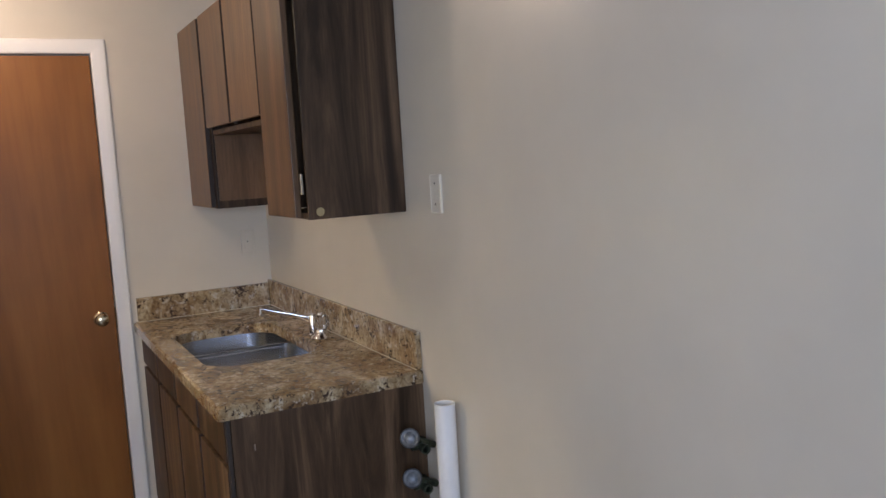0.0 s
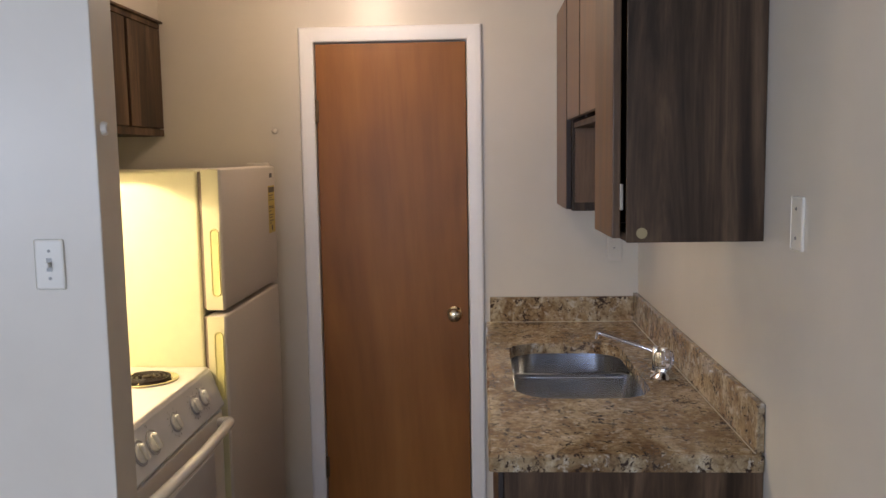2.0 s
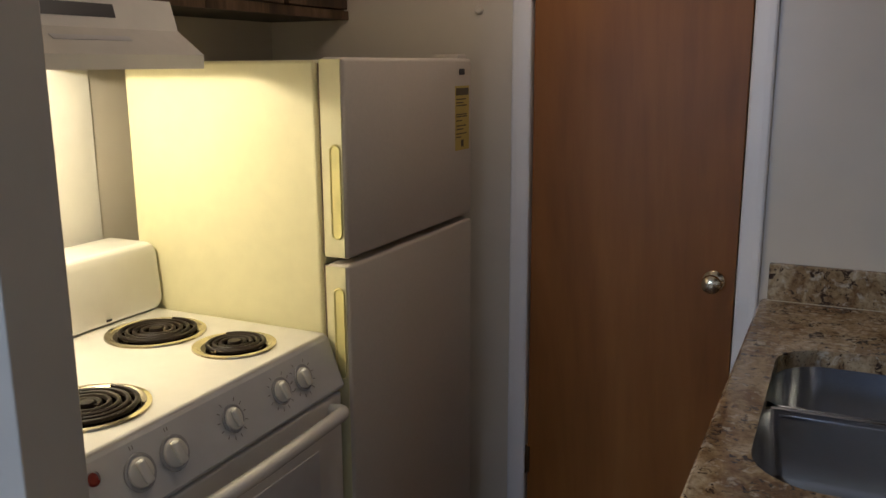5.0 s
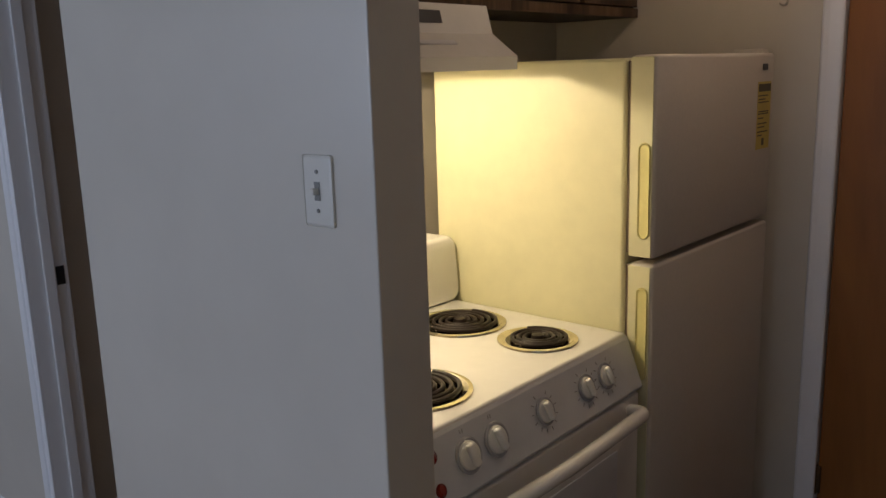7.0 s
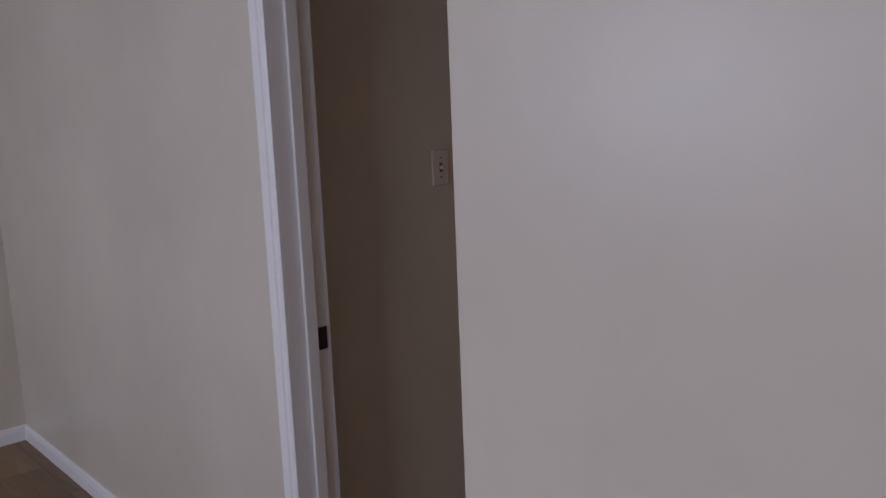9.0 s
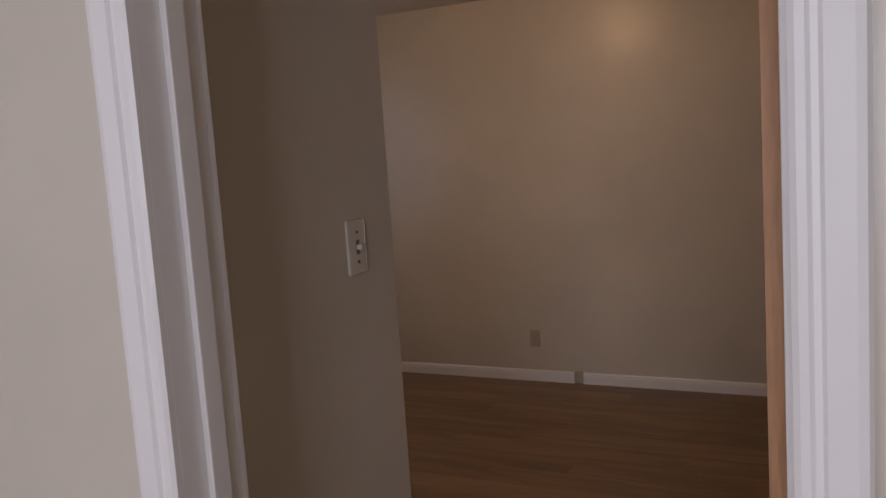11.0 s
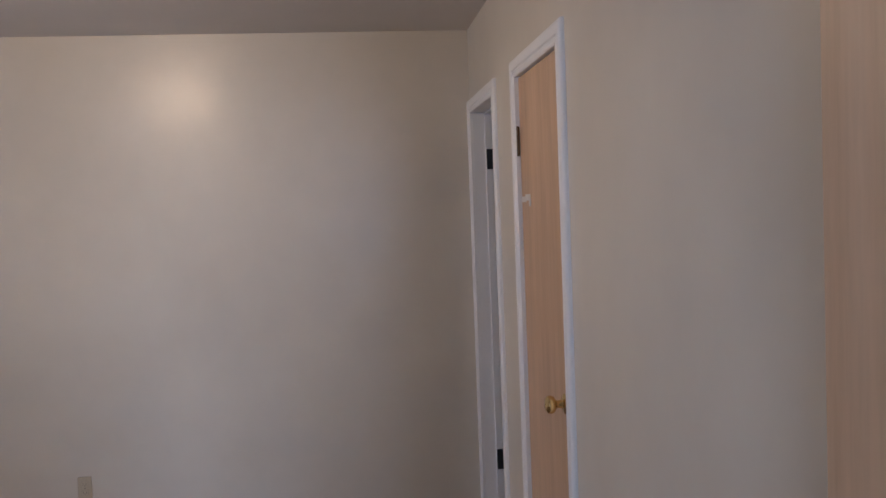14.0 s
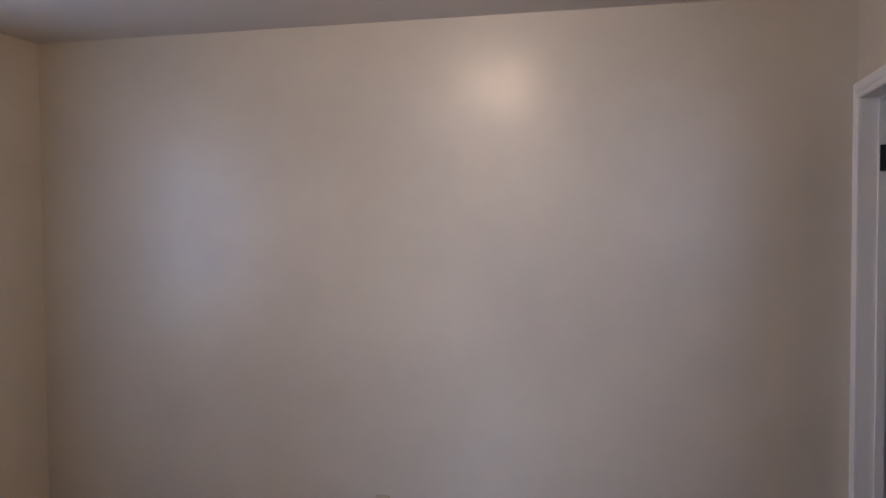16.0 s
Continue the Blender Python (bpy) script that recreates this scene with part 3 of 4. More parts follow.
def ring_faces(bm, a, b):
    for k in range(len(a)):
        j = (k + 1) % len(a)
        bm.faces.new((a[k], a[j], b[j], b[k]))


SX, SY, SHX, SHY = -0.352, -0.787, 0.2, 0.365
bm = bmesh.new()
oc = ((CF / 2, CY / 2), (-CF / 2 - 0.001, -CY / 2 - 0.001))
rows_ = []
for z, inset in ((CT - 0.04, 0.0), (CT - 0.006, 0.0), (CT, 0.006)):
    rows_.append(loop(bm, oc[0][0], oc[0][1], oc[1][0] - inset, oc[1][1] - inset, 0.012, z))
hole_t, hole_b = loop(bm, SX, SY, SHX, SHY, 0.115, CT), loop(bm, SX, SY, SHX, SHY, 0.115, CT - 0.04)
ring_faces(bm, rows_[0], rows_[1]), ring_faces(bm, rows_[1], rows_[2]), ring_faces(bm, rows_[2], hole_t), ring_faces(bm, hole_t, hole_b), ring_faces(bm, hole_b, rows_[0])
bmesh.ops.recalc_face_normals(bm, faces=bm.faces)
worktop = tagged(part("worktop", bm, GRANITE), "polished brown and beige granite worktop with backsplash", "worktop")
part("backsplash", box(bmesh.new(), (CF + 0.02, -0.022, CT + 0.001), (-0.022, -0.001, CT + 0.105), 0.003), GRANITE, worktop)
part("backsplash", box(bmesh.new(), (-0.021, CY + 0.012, CT + 0.001), (-0.001, -0.001, CT + 0.118), 0.003), GRANITE, worktop)
part("caulk_line", boxes(((CF + 0.02, -0.0242, CT + 0.0005), (-0.021, -0.022, CT + 0.0025)), ((-0.0234, CY + 0.012, CT + 0.0005), (-0.0212, -0.0242, CT + 0.0025))), IVORY, worktop)

sink = thing("sink", (SX, SY, CT - 0.22), "double-bowl undermount stainless steel kitchen sink", "sink")


def bowl(y0, y1, depth, hx0, tight):
    bm = bmesh.new()
    cy, hy = (y0 + y1) / 2, (y1 - y0) / 2
    rings = [loop(bm, SX, cy, hx0, hy, 0.112, CT - 0.0402 - d, 6, tight) for d in (0.0, 0.01)]
    rings.append(loop(bm, SX, cy, hx0 - 0.008, hy - 0.008, 0.105, CT - 0.04 - depth + 0.03, 6, tight, 0.04))
    rings.append(loop(bm, SX, cy, hx0 - 0.03, hy - 0.03, 0.06, CT - 0.04 - depth + 0.004))
    rings.append(loop(bm, SX, cy, 0.04, 0.04, 0.0399, CT - 0.04 - depth))
    for a, b in zip(rings, rings[1:]):
        ring_faces(bm, a, b)
    bm.faces.new(rings[-1])
    bmesh.ops.recalc_face_normals(bm, faces=bm.faces)
    for f in bm.faces:
        f.normal_flip()
    return bm, (SX, cy, CT - 0.04 - depth)


YD = -0.715
for y0, y1, dp, side in ((SY - SHY - 0.004, YD - 0.012, 0.17, 1), (YD + 0.012, SY + SHY + 0.004, 0.20, -1)):
    bm, c = bowl(y0, y1, dp, SHX + 0.004, side)
    b = part("bowl", bm, STEEL, sink, "", True)
    part("drain", lathe([(0.042, 0.0025), (0.036, 0.003), (0.032, 0.001), (0.012, 0.0005), (0, 0.0005)], c), CHROME, b, "", True)
part("divider", box(bmesh.new(), (SX - SHX - 0.003, YD - 0.0125, CT - 0.13), (SX + SHX + 0.003, YD + 0.0125, CT - 0.041), 0.0122, 5), STEEL, sink, "", True)

FX, FY = -0.088, -0.93
fau = thing("faucet", (FX, FY, CT), "chrome single-lever faucet with clear acrylic knob", "faucet")
part("base_plate", lathe([(0, 0), (0.040, 0), (0.042, 0.004), (0.038, 0.010), (0.028, 0.016), (0.024, 0.024), (0.023, 0.032), (0, 0.032)], (FX, FY, CT)), CHROME, fau, "", True)
knb = part("knob", lathe([(0, 0.033), (0.018, 0.033), (0.027, 0.040), (0.031, 0.052), (0.031, 0.070), (0.026, 0.084), (0.014, 0.089), (0, 0.089)], (FX, FY, CT), "z", 12), ACRYLIC, fau, "clear faceted acrylic knob")
part("knob_cap", lathe([(0, 0.0895), (0.012, 0.0895), (0.011, 0.094), (0, 0.095)], (FX, FY, CT), "z", 14), CHROME, knb, "", True)
part("body", lathe([(0, 0.0), (0.017, 0.0), (0.017, 0.006), (0.0125, 0.010), (0.0125, 0.078), (0.009, 0.086), (0, 0.088)], (FX - 0.012, FY + 0.062, CT), "z", 20), CHROME, fau, "", True)
part("spout", tube(bent([(FX - 0.012, FY + 0.062, CT + 0.066), (FX - 0.05, FY + 0.075, CT + 0.080), (FX - 0.178, FY + 0.125, CT + 0.116), (FX - 0.188, FY + 0.13, CT + 0.117), (FX - 0.190, FY + 0.131, CT + 0.096)], 0.03), 0.0058), CHROME, fau, "long thin chrome spout", True)

# base cabinet
def edge_band(door, x0, x1, y, z0, z1):
    """Near-black strip on the side of a cabinet front: the gap's shade as colour."""
    part("edge_band", boxes(((x0, y - 0.0012, z0), (x1, y + 0.0003, z1))), CARCASS, door, "near-black strip for the shade of the gap")


bc = thing("base_cabinet", (-0.3, -0.8, 0), "dark walnut laminate sink base cabinet with doors and drawers", "cabinet")
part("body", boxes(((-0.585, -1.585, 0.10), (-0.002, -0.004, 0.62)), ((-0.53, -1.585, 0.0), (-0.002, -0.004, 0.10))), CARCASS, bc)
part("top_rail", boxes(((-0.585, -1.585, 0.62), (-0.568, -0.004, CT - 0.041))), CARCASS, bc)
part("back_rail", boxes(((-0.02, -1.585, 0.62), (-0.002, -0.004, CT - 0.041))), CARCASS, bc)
part("end_panel", box(bmesh.new(), (-0.598, -1.603, 0.0), (-0.001, -1.585, CT - 0.041), 0.0015), WALNUT, bc, "walnut laminate end panel with scuffs")
part("panel_strip", box(bmesh.new(), (-0.612, -1.601, 0.10), (-0.600, -1.590, CT - 0.043), 0.001), CARCASS, bc)
for k in range(4):
    y0 = -1.575 + k * 0.393
    for nm, z0, z1 in (("drawer_front", 0.735, 0.862), ("door", 0.115, 0.715)):
        dr = part(nm, box(bmesh.new(), (-0.609, y0 + 0.014, z0), (-0.590, y0 + 0.379, z1), 0.002), WALNUT, bc)
        edge_band(dr, -0.608, -0.591, y0 + 0.014, z0 + 0.002, z1 - 0.002)
for scuff_box in ([((-0.598 + a, -1.6036, z), (-0.598 + a + w, -1.6028, z + hh)) for a, z, w, hh in ((0.06, 0.77, 0.004, 0.018), (0.29, 0.50, 0.006, 0.022), (0.31, 0.515, 0.004, 0.01), (0.10, 0.42, 0.003, 0.014), (0.56, 0.50, 0.012, 0.006))]):
    part("scuff", boxes(scuff_box), SCUFF, bc)

# ---- upper cabinets over the sink ----
UB, UT, UF = 1.402, 2.172, -0.312
uc = thing("wall_cabinet", (-0.16, -0.78, UB), "walnut laminate wall cabinet with open nook and door ajar", "cabinet")
for nm, lo, hi in (("top_board", (UF, -1.548, UT - 0.018), (-0.001, -0.004, UT)), ("back_board", (-0.02, -1.548, UB + 0.004), (-0.001, -0.004, UT - 0.018)),
    ("bottom_board", (UF, -1.548, UB), (-0.02, -1.232, UB + 0.018)), ("upright", (UF, -1.250, UB + 0.02), (-0.02, -1.232, UT - 0.018)),
    ("upright", (UF, -0.430, UB), (-0.02, -0.412, UT - 0.018)), ("bottom_board", (UF, -0.412, UB), (-0.02, -0.004, UB + 0.018)),
    ("upright", (UF, -0.020, UB + 0.018), (-0.02, -0.004, UT - 0.018)), ("shelf", (UF, -1.232, 1.70), (-0.02, -0.430, 1.718))):
    part(nm, boxes((lo, hi)), WALNUT, uc)
# Overlay in the lighter walnut, so the nook side looks lit.
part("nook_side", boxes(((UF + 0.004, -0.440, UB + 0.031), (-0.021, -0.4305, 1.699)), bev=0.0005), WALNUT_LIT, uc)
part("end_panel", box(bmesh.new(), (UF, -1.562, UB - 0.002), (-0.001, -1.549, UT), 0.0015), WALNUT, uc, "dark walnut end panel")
part("bare_spot", lathe([(0, 0), (0.013, 0), (0.012, 0.002), (0, 0.002)], (UF + 0.035, -1.562, UB + 0.02), "-y", 14), PLUG, uc, "round pale wood plug")
# Recessed black strip behind the gap beside the ajar door.
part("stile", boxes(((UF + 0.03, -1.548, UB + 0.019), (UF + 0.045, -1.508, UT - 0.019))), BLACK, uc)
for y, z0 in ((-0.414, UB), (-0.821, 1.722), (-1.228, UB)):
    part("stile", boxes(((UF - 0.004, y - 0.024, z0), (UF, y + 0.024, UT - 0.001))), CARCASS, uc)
# Fronts take the lit walnut copy.
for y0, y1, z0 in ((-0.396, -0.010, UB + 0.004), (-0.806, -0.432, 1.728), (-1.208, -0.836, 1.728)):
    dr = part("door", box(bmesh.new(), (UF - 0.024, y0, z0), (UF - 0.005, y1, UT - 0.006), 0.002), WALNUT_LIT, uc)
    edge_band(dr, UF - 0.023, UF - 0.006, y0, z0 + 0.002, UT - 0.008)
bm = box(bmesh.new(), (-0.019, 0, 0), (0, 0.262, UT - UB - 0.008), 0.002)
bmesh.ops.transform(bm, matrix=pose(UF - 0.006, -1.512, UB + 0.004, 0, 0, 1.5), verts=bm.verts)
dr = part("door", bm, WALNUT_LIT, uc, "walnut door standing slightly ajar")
for z in (1.505, 2.06):
    part("hinge", boxes(((UF - 0.012, -1.545, z - 0.03), (UF - 0.005, -1.532, z + 0.03)), bev=0.001), TIN, dr)
part("hinge", boxes(((UF - 0.012, -1.222, 1.79), (UF - 0.005, -1.210, 1.84)), bev=0.001), TIN, uc)

# ---- standpipe, trap and valves ----
PX, PY = -0.042, -1.822
sp = thing("drain_pipe", (PX, PY, 0.27), "white plastic standpipe with trap against the wall", "pipe")
bm = tube([(PX, PY, 0.36), (PX, PY, 0.865)], 0.030, 24, False)
r0 = tube([(PX, PY, 0.60), (PX, PY, 0.865)], 0.026, 24, False)
for f in r0.faces:
    f.normal_flip()
part("standpipe", bm, PVC, sp, "", True)
part("inner_wall", r0, PVC, sp, "", True)
part("rim", lathe([(0.026, 0), (0.026, 0.001), (0.030, 0.001), (0.030, 0)], (PX, PY, 0.8645)), PVC, sp)
part("coupling", lathe([(0.0300, 0), (0.036, 0), (0.037, 0.004), (0.037, 0.034), (0.036, 0.038), (0.0300, 0.038)], (PX, PY, 0.335)), PVC, sp, "", True)
part("primer_ring", lathe([(0.0303, 0), (0.0309, 0.001), (0.0309, 0.006), (0.0303, 0.008)], (PX, PY, 0.374)), PRIMER, sp, "purple primer stain", True)
part("trap", tube(bent([(PX, PY, 0.36), (PX, PY, 0.275), (PX - 0.076, -1.735, 0.288), (PX - 0.074, -1.70, 0.445), (PX - 0.074, -1.60, 0.462)], 0.07, 12), 0.031, 22), PVC, sp, "", True)
part("coupling", tube([(PX - 0.0752, -1.718, 0.362), (PX - 0.0748, -1.711, 0.394)], 0.0365, 22), PVC, sp, "", True)
part("coupling", tube([(PX - 0.074, -1.640, 0.455), (PX - 0.074, -1.606, 0.461)], 0.0365, 22), PVC, sp, "", True)
for z in (0.735, 0.612):
    vx, vy = PX - 0.045, -1.66
    va = thing("water_valve", (vx, vy, z), "tarnished brass washer valve with grey round handle", "valve", "washer valves")
    part("stem", tube([(-0.005, vy, z - 0.045), (vx, vy - 0.02, z - 0.005)], 0.011, 12), GREEN_BRASS, va, "", True)
    part("body", lathe([(0, -0.022), (0.014, -0.022), (0.016, -0.012), (0.013, 0.0), (0.017, 0.012), (0.012, 0.02), (0, 0.02)], (vx + 0.024, vy - 0.012, z - 0.03), "x"), GREEN_BRASS, va, "", True)
    part("outlet", lathe([(0, 0), (0.012, 0), (0.013, 0.03), (0.015, 0.03), (0.015, 0.042), (0.010, 0.042)], (vx + 0.03, vy - 0.012, z - 0.035), "-y"), GREEN_BRASS, va, "", True)
    bm = lathe([(0, -0.004), (0.010, -0.005), (0.020, -0.001), (0.027, -0.003), (0.030, 0.004), (0.026, 0.010), (0.018, 0.007), (0.008, 0.012), (0, 0.012)], (0, 0, 0), "z", 16)
    bmesh.ops.transform(bm, matrix=Matrix.Translation((vx - 0.012, vy - 0.035, z + 0.004)) @ Euler((radians(70), 0, radians(-30))).to_matrix().to_4x4(), verts=bm.verts)
    part("handle", bm, ZINC, va, "grey zinc wheel handle", True)
    part("pipe", tube([(-0.02, -1.60, z - 0.04), (-0.02, vy, z - 0.04)], 0.009, 10), GREEN_BRASS, va, "", True)

# ---- refrigerator ----
FRX, FRY0, FRY1, FRT = -1.485, -0.818, -0.092, 1.580
fr = thing("refrigerator", (-1.87, -0.42, 0), "almond top-freezer refrigerator with energy label", "refrigerator")
part("body", box(bmesh.new(), (-2.15, FRY0 + 0.004, 0.03), (-1.565, FRY1, FRT - 0.006), 0.008, 3), FRIDGE_SIDE, fr, "almond painted steel cabinet, yellow hood light in its colour")
part("gasket", boxes(((-1.5645, FRY0 + 0.016, 0.12), (-1.5505, FRY1 - 0.01, 1.092)), ((-1.5645, FRY0 + 0.016, 1.121), (-1.5505, FRY1 - 0.01, FRT - 0.012))), GASKET, fr)
for z0, z1, g0, g1 in ((0.11, 1.099, 0.815, 1.045), (1.114, FRT, 1.160, 1.385)):
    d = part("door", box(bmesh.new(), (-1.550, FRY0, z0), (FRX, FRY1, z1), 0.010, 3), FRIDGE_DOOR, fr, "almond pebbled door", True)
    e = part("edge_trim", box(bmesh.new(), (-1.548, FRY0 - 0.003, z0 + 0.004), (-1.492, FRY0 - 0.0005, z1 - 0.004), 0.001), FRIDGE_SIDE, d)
    bm = bmesh.new()
    pts = []
    a, b = loop(bm, 0, 0, 0.0155, (g1 - g0) / 2, 0.0154, 0), loop(bm, 0, 0, 0.0135, (g1 - g0) / 2 - 0.003, 0.0134, 0.004)
    c = loop(bm, 0, 0, 0.0105, (g1 - g0) / 2 - 0.006, 0.0104, 0.001)
    ring_faces(bm, a, b), ring_faces(bm, b, c)
    bm.faces.new(c)
    bmesh.ops.recalc_face_normals(bm, faces=bm.faces)
    bmesh.ops.transform(bm, matrix=Matrix.Translation((-1.511, FRY0 - 0.0032, (g0 + g1) / 2)) @ Matrix.Rotation(radians(90), 4, "X"), verts=bm.verts)
    part("grip", bm, FRIDGE_GRIP, d, "recessed side grip, yellow hood light in its colour", True)
part("kick_grille", boxes(((-1.56, FRY0 + 0.02, 0.02), (-1.53, FRY1 - 0.01, 0.10)), bev=0.003), BLACK, fr, "black kick grille")
part("hinge_cap", box(bmesh.new(), (-1.58, FRY1 - 0.07, FRT - 0.005), (-1.50, FRY1 - 0.01, FRT + 0.012), 0.004), FRIDGE_DOOR, fr)
part("badge", boxes(((FRX, -0.186, 1.534), (FRX + 0.002, -0.150, 1.551)), bev=0.0006), BLACK, fr, "small dark oval badge")
lab = part("energy_label", boxes(((FRX, -0.214, 1.315), (FRX + 0.0008, -0.116, 1.502))), YELLOW, fr, "yellow energy label")
bars = [((FRX + 0.0008, -0.210, 1.475), (FRX + 0.0012, -0.120, 1.496))]
for k, (wd, z) in enumerate(((0.8, 1.462), (0.6, 1.452), (0.9, 1.444), (0.9, 1.418), (0.9, 1.412), (0.5, 1.40), (0.8, 1.385), (0.6, 1.375), (0.9, 1.362), (0.4, 1.352))):
    bars.append(((FRX + 0.0008, -0.208, z), (FRX + 0.0012, -0.208 + 0.085 * wd, z + 0.0035)))
bars.append(((FRX + 0.0008, -0.174, 1.325), (FRX + 0.0012, -0.156, 1.345)))
part("print", boxes(*bars), INK, lab)

# ---- stove ----
tagged(part("splash_panel", box(bmesh.new(), (X_KL + 0.0005, Y_STUB_B + 0.002, 0.90), (X_KL + 0.005, -0.815, 1.62), 0.001), ENAMEL), "thin white splash panel on the wall behind the stove", "splash panel")
SY0, SY1, SZ = -1.605, -0.832, 0.932
st = thing("stove", (-1.85, -1.22, 0), "white electric coil-burner range with grey control panel", "stove")
part("body", boxes(((-2.2, SY0, 0.06), (-1.545, SY1, SZ - 0.03)), ((-2.15, SY0 + 0.02, 0), (-1.6, SY1 - 0.02, 0.06))), ENAMEL, st)
top = part("cooktop", box(bmesh.new(), (-2.2, SY0 - 0.002, SZ - 0.032), (-1.545, SY1 + 0.002, SZ), 0.009, 3), ENAMEL, st, "white enamel cooktop", True)
bg = bmesh.new()
ycb, hyb = (SY0 + SY1 + 0.014) / 2, (SY1 + 0.014 - SY0) / 2
rings = [loop(bg, SZ + 0.0915, ycb, 0.0905 - k, hyb - k, 0.034 - k, 0.0) for k in (0.0, 0.0, 0.002, 0.007, 0.0125)]
for ring, dx in zip(rings, (-2.2, -2.079, -2.072, -2.066, -2.064)):
    for v in ring:
        z = v.co.x
        v.co = (dx - 0.075 * (z - SZ), v.co.y, z)
for a, b in zip(rings, rings[1:]):
    ring_faces(bg, a, b)
bg.faces.new(rings[0]), bg.faces.new(rings[-1])
bmesh.ops.recalc_face_normals(bg, faces=bg.faces)
part("backguard", bg, ENAMEL, st, "white enamel backguard", True)
pan = extrude([(-1.545, SZ - 0.012), (-1.5465, SZ - 0.006), (-1.540, SZ - 0.014), (-1.500, 0.808), (-1.503, 0.800), (-1.56, 0.800)], "y", SY0, SY1, lambda a, b, t: (a, t, b))
panel = part("control_panel", pan, ENAMEL_GREY, st, "light grey sloped control panel")
part("seam", boxes(((-1.5555, SY0 + 0.002, SZ - 0.0345), (-1.542, SY1 - 0.002, SZ - 0.0315))), SCREW, panel)
TILT = math.degrees(math.atan2(0.040, 0.108))


def on_panel(y, z, out=0.0):
    """A pose on the sloped panel, whose z looks outwards."""
    x = -1.540 + (0.916 - z) / 0.108 * 0.040
    n = Vector((0.108, 0, 0.040)).normalized()
    return Matrix.Translation(Vector((x, y, z)) + n * out) @ Matrix.Rotation(radians(90 - TILT), 4, "Y")


for y, z, s in ((-1.470, 0.865, 1.0), (-1.385, 0.865, 1.0), (-1.217, 0.866, 0.86), (-1.054, 0.866, 0.88), (-0.970, 0.868, 0.88)):
    bm = lathe([(0, 0), (0.034, 0), (0.035, 0.002), (0.034, 0.005), (0.031, 0.0055), (0.0295, 0.004), (0.028, 0.004), (0, 0.004)], (0, 0, 0))
    bmesh.ops.transform(bm, matrix=on_panel(y, z, 0.0006) @ Matrix.Scale(s, 4), verts=bm.verts)
    kn = part("knob", bm, SKIRT, panel, "white plastic knob on a clear grey skirt", True)
    bm = lathe([(0, 0.004), (0.0275, 0.004), (0.0265, 0.008), (0.023, 0.0105), (0, 0.011)], (0, 0, 0), "z", 24)
    bmesh.ops.transform(bm, matrix=on_panel(y, z, 0.0006) @ Matrix.Scale(s, 4), verts=bm.verts)
    part("cap", bm, ENAMEL, kn, "", True)
    bm = box(bmesh.new(), (-0.0235, -0.0085, 0.008), (0.0235, 0.0085, 0.023), 0.006, 3)
    bmesh.ops.transform(bm, matrix=on_panel(y, z, 0.0006) @ Matrix.Rotation(radians(12), 4, "Z") @ Matrix.Scale(s, 4), verts=bm.verts)
    part("grip", bm, ENAMEL, kn, "", True)
    marks = bmesh.new()
    for k in range(12 if s < 0.91 else 2):
        a = radians(-150 + k * 300 / 11) if s < 0.91 else radians(176 + 8 * k)
        q = boxes(((-0.004, -0.0008, 0), (0.004, 0.0008, 0.0005)))
        bmesh.ops.transform(q, matrix=on_panel(y, z, 0.0005) @ Matrix.Rotation(a, 4, "Z") @ Matrix.Translation((0.046 * s, 0, 0)), verts=q.verts)
        me = bpy.data.meshes.new("t")
        q.to_mesh(me)
        q.free()
        marks.from_mesh(me)
        bpy.data.meshes.remove(me)
    part("dial_marks", marks, SCREW, panel)
for z in (0.892, 0.835):
    bm = lathe([(0, 0.004), (0.009, 0.003), (0.011, 0), (0.013, 0), (0.013, 0.002)], (0, 0, 0), "z", 16)
    bmesh.ops.transform(bm, matrix=on_panel(-1.560, z, 0.0005), verts=bm.verts)
    part("indicator", bm, RED, panel, "dark red indicator lens", True)
od = part("oven_door", box(bmesh.new(), (-1.545, SY0 + 0.004, 0.20), (-1.505, SY1 - 0.004, 0.792), 0.006, 2), ENAMEL, st, "white oven door")
part("oven_window", box(bmesh.new(), (-1.506, SY0 + 0.11, 0.33), (-1.5025, SY1 - 0.11, 0.68), 0.001), ENAMEL_GREY, od, "grey oven window panel")
part("handle", tube(bent([(-1.512, SY0 + 0.05, 0.758), (-1.462, SY0 + 0.055, 0.765), (-1.450, (SY0 + SY1) / 2, 0.768), (-1.462, SY1 - 0.055, 0.765), (-1.512, SY1 - 0.05, 0.758)], 0.05, 6), 0.0165, 14), ENAMEL, od, "white bar handle", True)
dw = part("drawer", box(bmesh.new(), (-1.545, SY0 + 0.004, 0.075), (-1.508, SY1 - 0.004, 0.192), 0.006, 2), ENAMEL, st, "white storage drawer")
part("handle", tube(bent([(-1.512, SY0 + 0.12, 0.165), (-1.488, SY0 + 0.14, 0.168), (-1.488, SY1 - 0.14, 0.168), (-1.512, SY1 - 0.12, 0.165)], 0.03, 5), 0.009, 10), ENAMEL, dw, "", True)
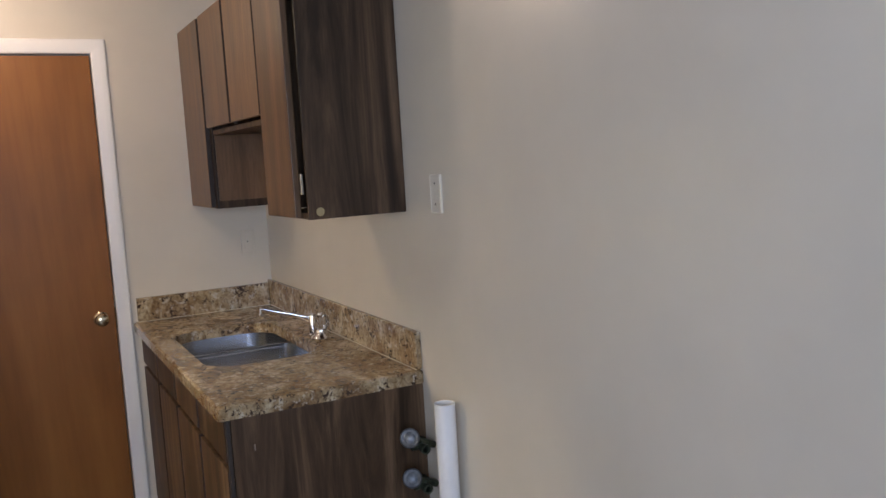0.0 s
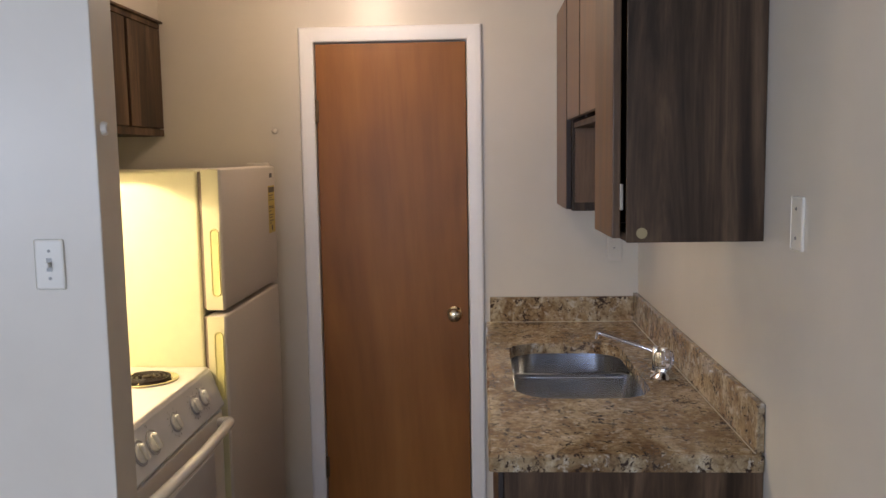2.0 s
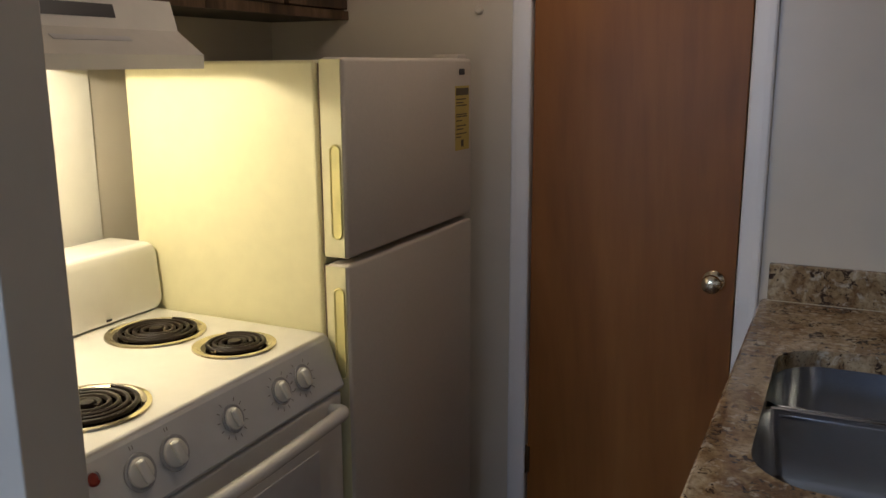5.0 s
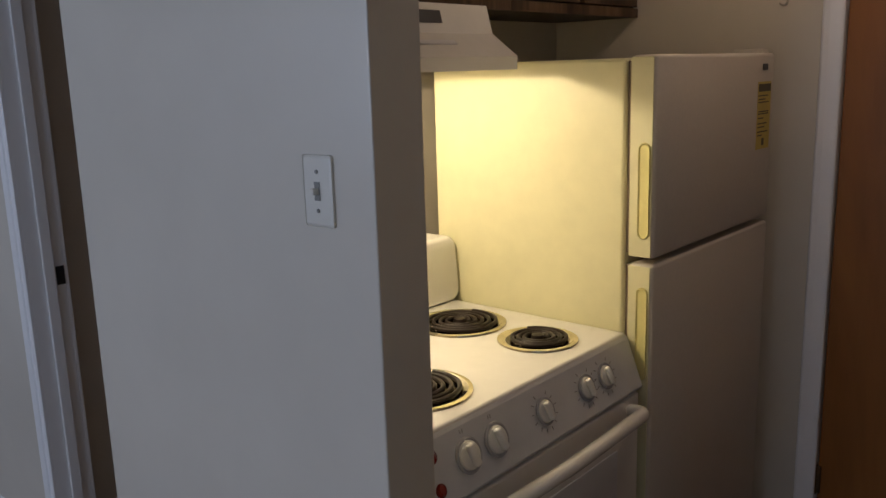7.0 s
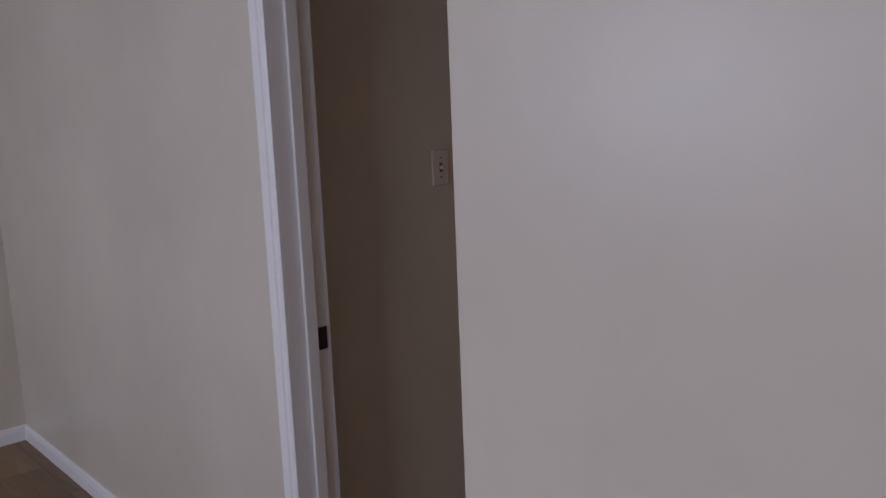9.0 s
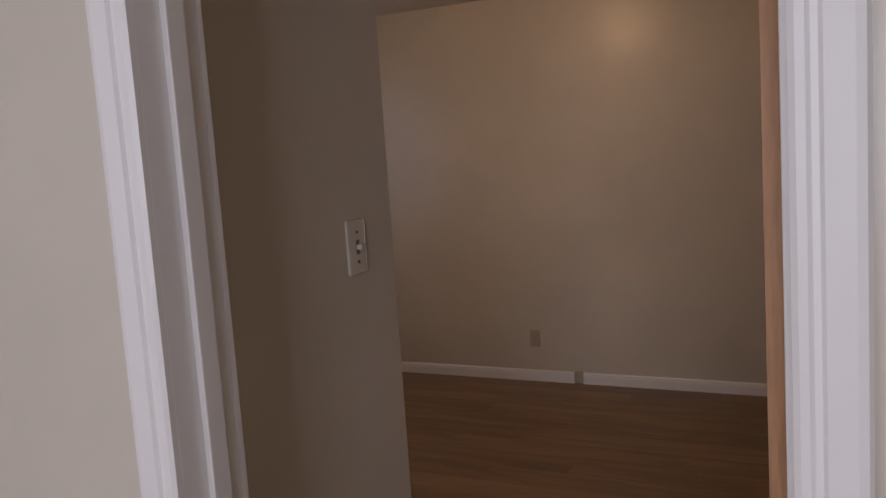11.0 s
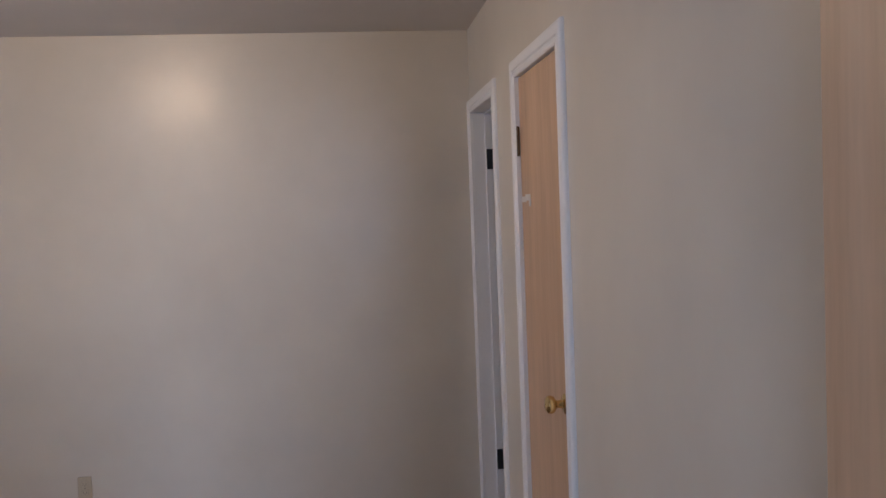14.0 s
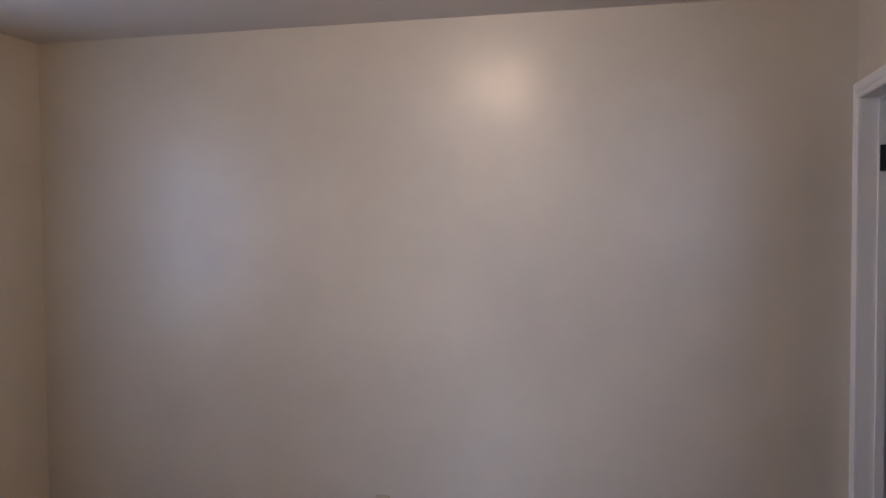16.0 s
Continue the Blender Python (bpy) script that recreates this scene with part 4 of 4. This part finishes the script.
for x, y, r in ((-1.918, -1.006, 0.103), (-1.683, -1.004, 0.080), (-1.700, -1.415, 0.103), (-1.925, -1.430, 0.080)):
    bu = part("burner", lathe([(r + 0.016, 0.001), (r + 0.015, 0.005), (r + 0.006, 0.006), (r + 0.001, 0.002), (r - 0.004, 0.0008)], (x, y, SZ), "z", 40), DRIP, st, "chrome ring and black coil burner", True)
    part("drip_bowl", lathe([(r - 0.004, 0.0009), (r * 0.6, 0.0006), (0, 0.0006)], (x, y, SZ), "z", 32), BOWL_DARK, bu, "dark burnt drip bowl", True)
    turns = 4.3 if r > 0.09 else 3.4
    pts = []
    n = int(turns * 26)
    for k in range(n + 1):
        u = k / n
        a = 2 * math.pi * turns * u
        rr = 0.022 + (r - 0.030) * u
        pts.append((x + rr * math.cos(a), y + rr * math.sin(a), SZ + 0.0078))
    part("coil", tube(pts, 0.0052, 7), COIL, bu, "black spiral heating coil", True)
    part("coil_centre", lathe([(0, 0.015), (0.014, 0.014), (0.016, 0.008), (0.016, 0.004), (0, 0.004)], (x, y, SZ), "z", 18), COIL, bu, "", True)
    part("coil_support", boxes(((x - r + 0.012, y - 0.002, SZ + 0.002), (x + r - 0.012, y + 0.002, SZ + 0.0065)), ((x - 0.002, y - r + 0.012, SZ + 0.002), (x + 0.002, y + r - 0.012, SZ + 0.0065))), DRIP, bu)
part("chip", boxes(((-2.0645, -1.02, SZ + 0.012), (-2.0615, -1.004, SZ + 0.017))), BLACK, st, "small dark chip in the enamel")
# ---- range hood ----
HY0, HY1 = -1.622, -0.922
hd = thing("range_hood", (-2.03, -1.27, 1.555), "white under-cabinet range hood with lit lamp", "range hood")
prof = [(-1.792, 1.556), (-1.790, 1.586), (-1.862, 1.640), (-1.880, 1.706), (X_KL + 0.002, 1.706), (X_KL + 0.002, 1.700), (-1.884, 1.700), (-1.868, 1.638), (-1.797, 1.583), (-1.799, 1.556)]
part("shell", extrude(prof, "y", HY0, HY1, lambda a, b, t: (a, t, b)), ENAMEL, hd, "white enamel shell")
for y in (HY0, HY1):
    s = 0.006 if y == HY0 else -0.006
    part("side", extrude([(-1.797, 1.556), (-1.795, 1.584), (-1.866, 1.638), (-1.882, 1.702), (X_KL + 0.002, 1.702), (X_KL + 0.002, 1.556)], "y", y, y + s, lambda a, b, t: (a, t, b)), ENAMEL, hd)
part("vent_slot", extrude([(-1.8255, 1.6135), (-1.8375, 1.6225), (-1.8365, 1.6240), (-1.8245, 1.6150)], "y", -1.30, -1.10, lambda a, b, t: (a, t, b)), ENAMEL_GREY, hd, "long grey vent slot")
for z in (1.664, 1.671, 1.678, 1.685):
    x = -1.862 - 0.018 * (z - 1.640) / 0.066
    part("louvre", boxes(((x - 0.002, -1.45, z), (x + 0.0012, -1.33, z + 0.0032))), SCREW, hd, "dark louvre slit")
part("switch_panel", extrude([(-1.8685, 1.662), (-1.8755, 1.690), (-1.874, 1.690), (-1.867, 1.662)], "y", -1.31, -1.10, lambda a, b, t: (a, t, b)), BLACK, hd, "black switch strip")
part("filter", boxes(((-2.25, HY0 + 0.06, 1.684), (-1.90, HY1 - 0.06, 1.690))), ENAMEL_GREY, hd)
part("lamp", lathe([(0, 0), (0.020, 0.002), (0.030, 0.016), (0.028, 0.034), (0.014, 0.050), (0.012, 0.06), (0, 0.06)], (-2.02, -1.33, 1.602), "z", 18), LENS, hd, "glowing bulb", True).visible_shadow = False

# ---- cabinets over the stove ----
LF, LB, LT = -1.962, 1.708, 2.165
for k in range(2):
    y0, y1 = (-1.615, -0.70) if k == 0 else (-0.698, -0.003)
    ca = thing("wall_cabinet", (-2.12, (y0 + y1) / 2, LB), "dark walnut wall cabinet above the " + ("range hood" if k == 0 else "refrigerator"), "cabinet", "cabinets over the stove")
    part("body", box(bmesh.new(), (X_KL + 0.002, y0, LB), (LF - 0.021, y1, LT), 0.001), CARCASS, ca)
    part("bottom_rail", box(bmesh.new(), (LF - 0.021, y0, LB), (LF - 0.004, y1, LB + 0.028), 0.001), WALNUT, ca)
    part("top_rail", box(bmesh.new(), (LF - 0.021, y0, LT - 0.02), (LF - 0.004, y1, LT), 0.001), WALNUT, ca)
    w = (y1 - y0) / 2
    for j in (0, 1):
        part("door", box(bmesh.new(), (LF - 0.019, y0 + j * w + 0.012, LB + 0.032), (LF, y0 + (j + 1) * w - 0.012, LT - 0.024), 0.002), WALNUT, ca)
structure(part("soffit", boxes(((X_KL, Y_STUB_B, LT + 0.012), (LF - 0.006, -0.001, H))), WALL), "painted soffit above the wall cabinets", "soffit")
structure(part("trim", box(bmesh.new(), (X_KL, Y_STUB_B, LT + 0.001), (LF + 0.010, -0.001, LT + 0.011), 0.002), WALNUT), "thin walnut ledge along the soffit", "trim")

# ---- floor planks ----
PW, PL = 0.185, 1.24
PLANKS = {}


def plank_mesh(w, l):
    key = (round(w, 3), round(l, 3))
    if key not in PLANKS:
        bm = bmesh.new()
        box(bm, (0, 0, -0.012), (key[1] - 0.0012, key[0] - 0.0012, 0.0))
        me = bpy.data.meshes.new("plank")
        bm.to_mesh(me)
        bm.free()
        me.materials.append(PLANK)
        PLANKS[key] = me
    return PLANKS[key]


floor_ob = bpy.data.objects["floor"]
rng = random.Random(4)
for x0, x1, y0, y1 in ((LIV_W, 0.0, LIV_S, Y_STUB), (LIV_W, X_STUB_L, Y_STUB, Y_B), (X_KL, 0.0, Y_STUB_B, 0.02), (X_STUB_R, 0.0, Y_STUB, Y_STUB_B),
                       (BED_W, X_BED, ENTRY_Y, BED_N), (ENTRY_X, X_BED, Y_B2, ENTRY_Y), (DB_L, DB_R, Y_B, Y_B2), (X_BED, -0.9, 1.0, BED_N)):
    y, row = y0, 0
    while y < y1 - 0.004:
        w = min(PW, y1 - y)
        x = x0
        first = PL * (0.35 + 0.3 * (row % 3))
        while x < x1 - 0.004:
            l = min(first if x == x0 else PL, x1 - x)
            o = new("plank", plank_mesh(w, l))
            o.location = (x, y, 0)
            o.parent = floor_ob
            x += l
        y += w
        row += 1
